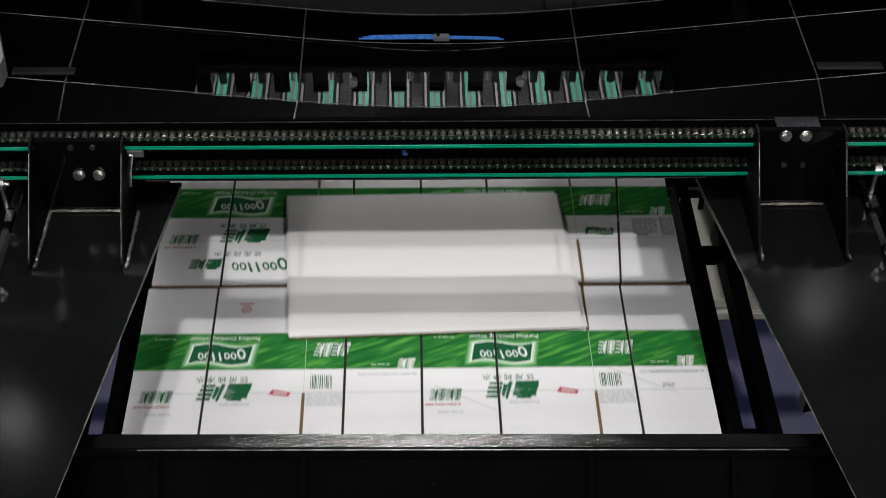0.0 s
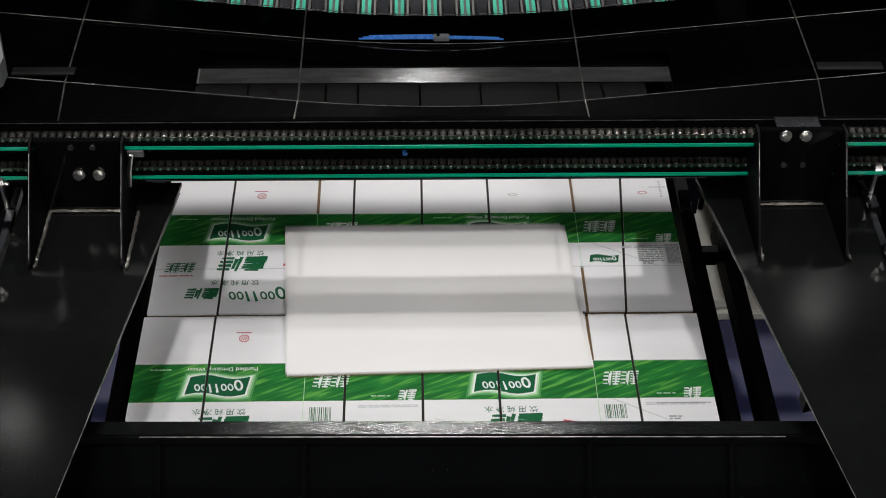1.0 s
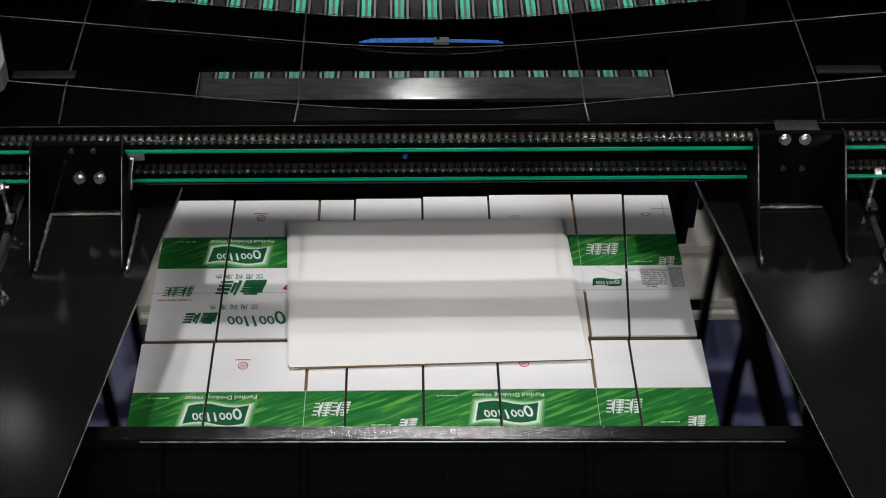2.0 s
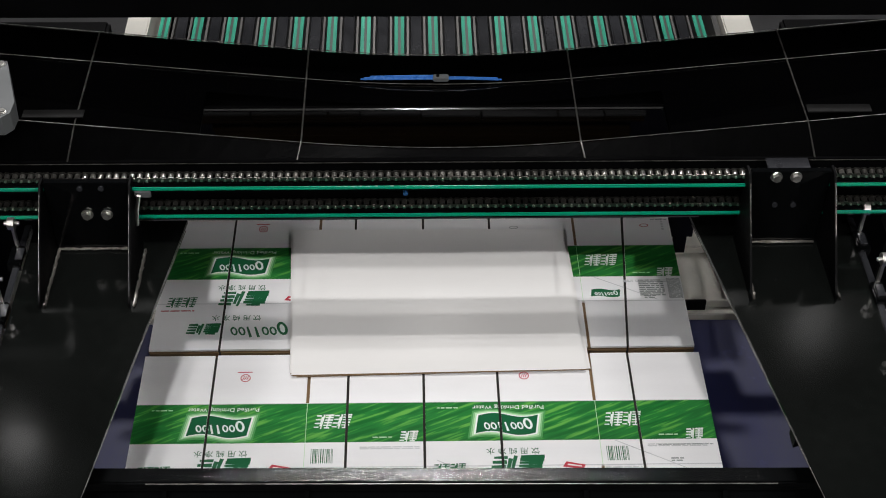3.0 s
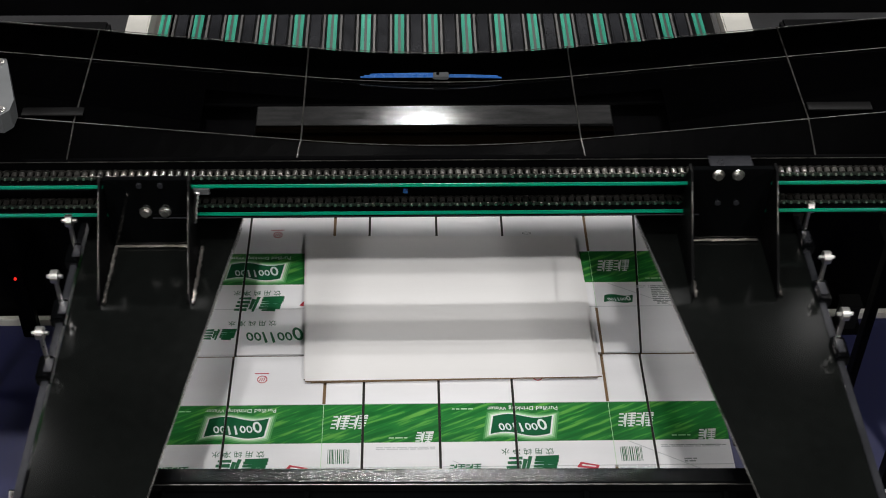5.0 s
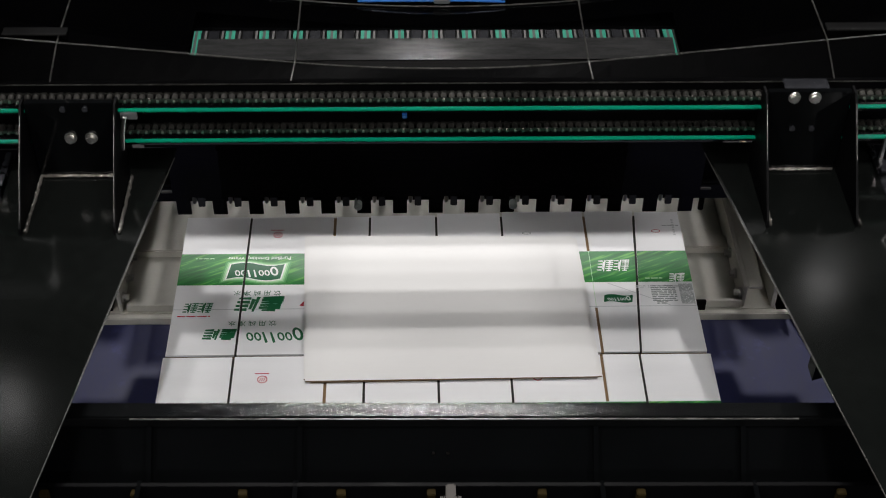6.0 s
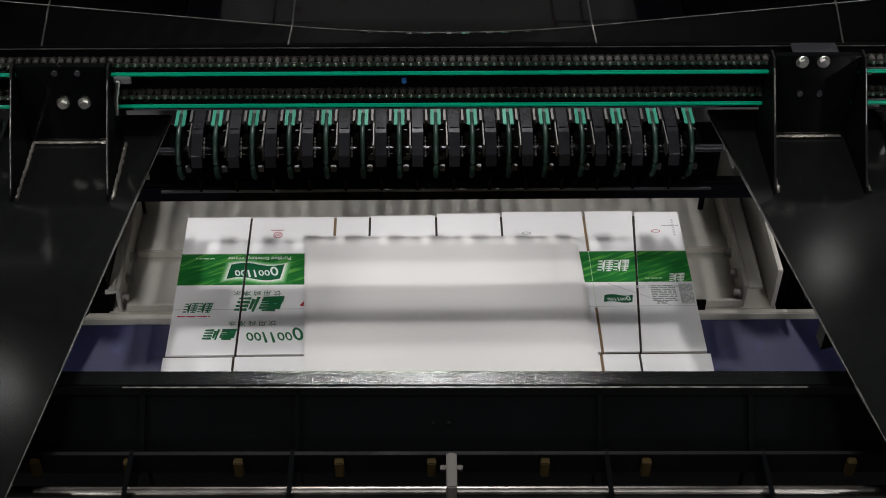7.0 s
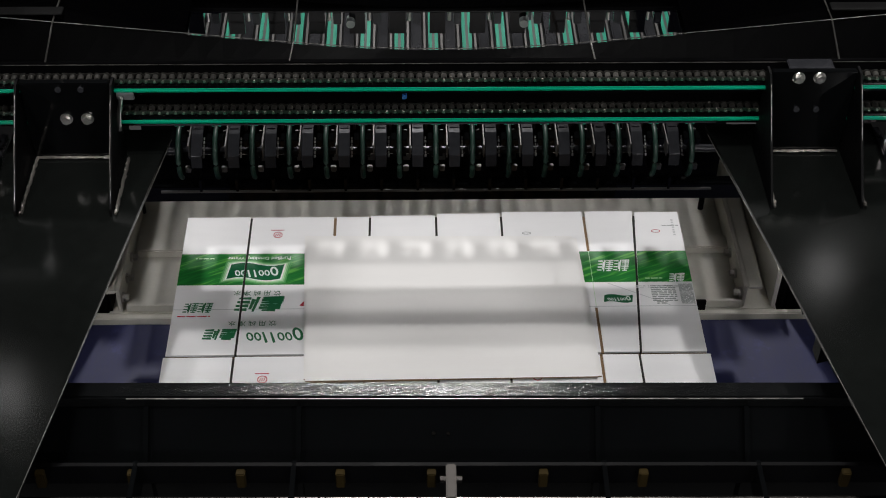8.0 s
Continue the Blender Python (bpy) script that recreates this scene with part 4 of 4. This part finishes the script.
for hung in (CARRIAGE, FRONT_BEAM, *ARMS.values()):
    resize(hung)

# height of the carriage's rail through the clip
LIFT = [(0, 1.57), (1.7, 1.57), (2.2, 1.545), (2.8, 1.472), (3.0, 1.446), (3.5, 1.446), (4.7, 1.446), (5.05, 1.458), (5.4, 1.535), (5.8, 1.632), (6.0, 1.68),
        (6.2, 1.728), (6.5, 1.782), (6.7, 1.786), (7.0, 1.779), (7.15, 1.755), (7.3, 1.736), (8.0, 1.735)]
SQUEEZE = [(0, 0), (3.5, 0), (3.75, 0.042), (4.0, 0.087), (4.25, 0.132), (4.45, 0.172), (4.55, 0.174), (4.8, 0.174), (5.2, 0.09), (5.6, 0), (8.0, 0)]
GATE_FOOT = [(0, 1.288), (0.1, 1.218), (0.2, 1.10), (0.3, 1.0), (0.4, 0.94), (0.5, 0.886), (0.6, 0.832), (0.7, 0.794), (1.0, 0.762), (1.5, 0.719), (1.7, 0.71),
             (2.8, 0.69), (3.0, 0.668), (3.5, 0.620), (4.5, 0.588), (4.8, 0.588), (5.2, 0.67), (5.8, 0.795), (6.2, 0.868), (6.5, 0.936), (6.6, 1.03), (6.7, 1.16),
             (6.8, 1.30), (7.0, 1.42), (7.3, 1.468), (7.5, 1.480), (8.0, 1.482)]
STACK_TOP = [(0, 1.095), (1.7, 1.095), (2.25, 1.06), (2.8, 1.028), (4.0, 1.026), (4.5, 1.0), (8.0, 1.0)]
STACK_X = [(0, -0.042), (3.0, -0.037), (4.05, -0.037), (4.25, -0.02), (4.45, 0.0), (8.0, 0.0)]
REAR_Y = [(0, 0.16), (0.1, 0.102), (0.2, 0.040), (0.3, 0.009), (0.4, -0.014), (0.5, -0.012), (0.7, -0.009), (0.9, -0.005), (1.0, 0.053), (1.1, 0.033), (1.2, 0.011),
          (1.3, 0.001), (1.4, -0.014), (1.6, -0.022), (2.2, -0.016), (2.9, -0.007), (3.5, -0.006), (4.0, -0.022), (4.5, 0.0), (8.0, 0.0)]
FRONT_Y = [(0, 0.150), (0.1, 0.094), (0.2, 0.037), (0.3, -0.002), (0.4, -0.016), (0.5, -0.012), (0.7, -0.009), (0.9, -0.006), (1.0, 0.050), (1.1, 0.032), (1.2, 0.012),
           (1.3, -0.008), (1.4, -0.020), (1.6, -0.026), (2.2, -0.024), (2.9, -0.020), (3.5, -0.020), (4.0, -0.018), (4.6, 0.0), (8.0, 0.0)]
BOARD_Y = [(0, 0.058), (0.1, -0.013), (0.2, -0.071), (0.3, -0.102), (0.4, -0.137), (0.7, -0.128), (0.9, -0.123), (1.0, -0.066), (1.1, -0.015), (1.2, 0.013), (1.3, 0.004),
           (1.4, -0.026), (1.6, -0.044), (2.2, -0.02), (2.9, -0.004), (3.5, -0.010), (4.0, -0.017), (4.6, 0.0), (8.0, 0.0)]
BOARD_TURN = [(0, 1.9), (0.4, 1.4), (0.9, 1.3), (1.3, 1.6), (1.7, 1.5), (2.8, 0.8), (3.5, 0.7), (4.5, 0.4), (8.0, 0.4)]
GUIDE_X = [(0, 0.0), (1.8, 0.0), (2.2, 0.3), (2.7, 0.62), (8.0, 0.62)]
BEAM_Y = [(0, 1.924), (0.25, 1.934), (0.5, 1.946), (0.7, 1.958), (1.7, 1.960), (2.8, 1.93), (3.2, 1.93), (3.5, 1.957), (4.1, 1.957), (4.5, 1.93), (5.2, 1.92), (5.8, 1.915),
          (6.5, 1.921), (7.0, 1.916), (8.0, 1.924)]


def at(rows, t):
    """The value of a table at t, straight between its rows."""
    for (a, u), (b, v) in zip(rows, rows[1:]):
        if t <= b:
            return u + (v - u) * (t - a) / (b - a)
    return rows[-1][1]


def times(*tables):
    return sorted({t for table in tables for t, _ in table})


def motions():
    def hang(x, y, z, rz=0):
        return pose(x * NEARER, y * NEARER, EYE.z - (EYE.z - z) * NEARER, 0, 0, rz)
    walk(CARRIAGE, [(t, hang(0, 0, z)) for t, z in LIFT])
    for side, arm in ARMS.items():
        walk(arm, [(t, hang(-side * at(SQUEEZE, t), 0, at(LIFT, t) + (0.009 if side < 0 else 0.016))) for t in times(LIFT, SQUEEZE)])
    walk(FRONT_BEAM, [(t, hang(0, at(BEAM_Y, t), at(LIFT, t) - 0.30, -0.7)) for t in times(LIFT, BEAM_Y)])
    for side, guide in GUIDES.items():
        middle, half = 0.028, 0.722
        walk(guide, [(t, pose(middle + side * (half + at(GUIDE_X, t)), 0, at(STACK_TOP, t) - 0.004)) for t in times(STACK_TOP, GUIDE_X)])
    walk(REAR_GATE, [(t, pose(0, 3.14, z)) for t, z in GATE_FOOT])
    walk(BUNDLE_REAR, [(t, pose(-0.621 + at(STACK_X, t), 2.923 + at(REAR_Y, t), at(STACK_TOP, t))) for t in times(STACK_TOP, STACK_X, REAR_Y)])
    walk(BUNDLE_FRONT, [(t, pose(-0.626 + at(STACK_X, t), 2.394 + at(FRONT_Y, t), at(STACK_TOP, t))) for t in times(STACK_TOP, STACK_X, FRONT_Y)])
    for k, board in enumerate(BOARDS):
        dx, dy, turn = ((0.012, 0.004, 0.5), (-0.004, 0.010, 0.2), (0, 0, 0))[k]
        walk(board, [(t, pose(-0.262 + dx + at(STACK_X, t) * 0.85, 2.30 + dy + at(BOARD_Y, t), at(STACK_TOP, t) + 0.0015 + 0.0046 * k, 0, 0, turn + at(BOARD_TURN, t))) for t in times(STACK_TOP, STACK_X, BOARD_Y, BOARD_TURN)])
    walk(PILE, [(t, pose(0, 0, z)) for t, z in STACK_TOP])


motions()
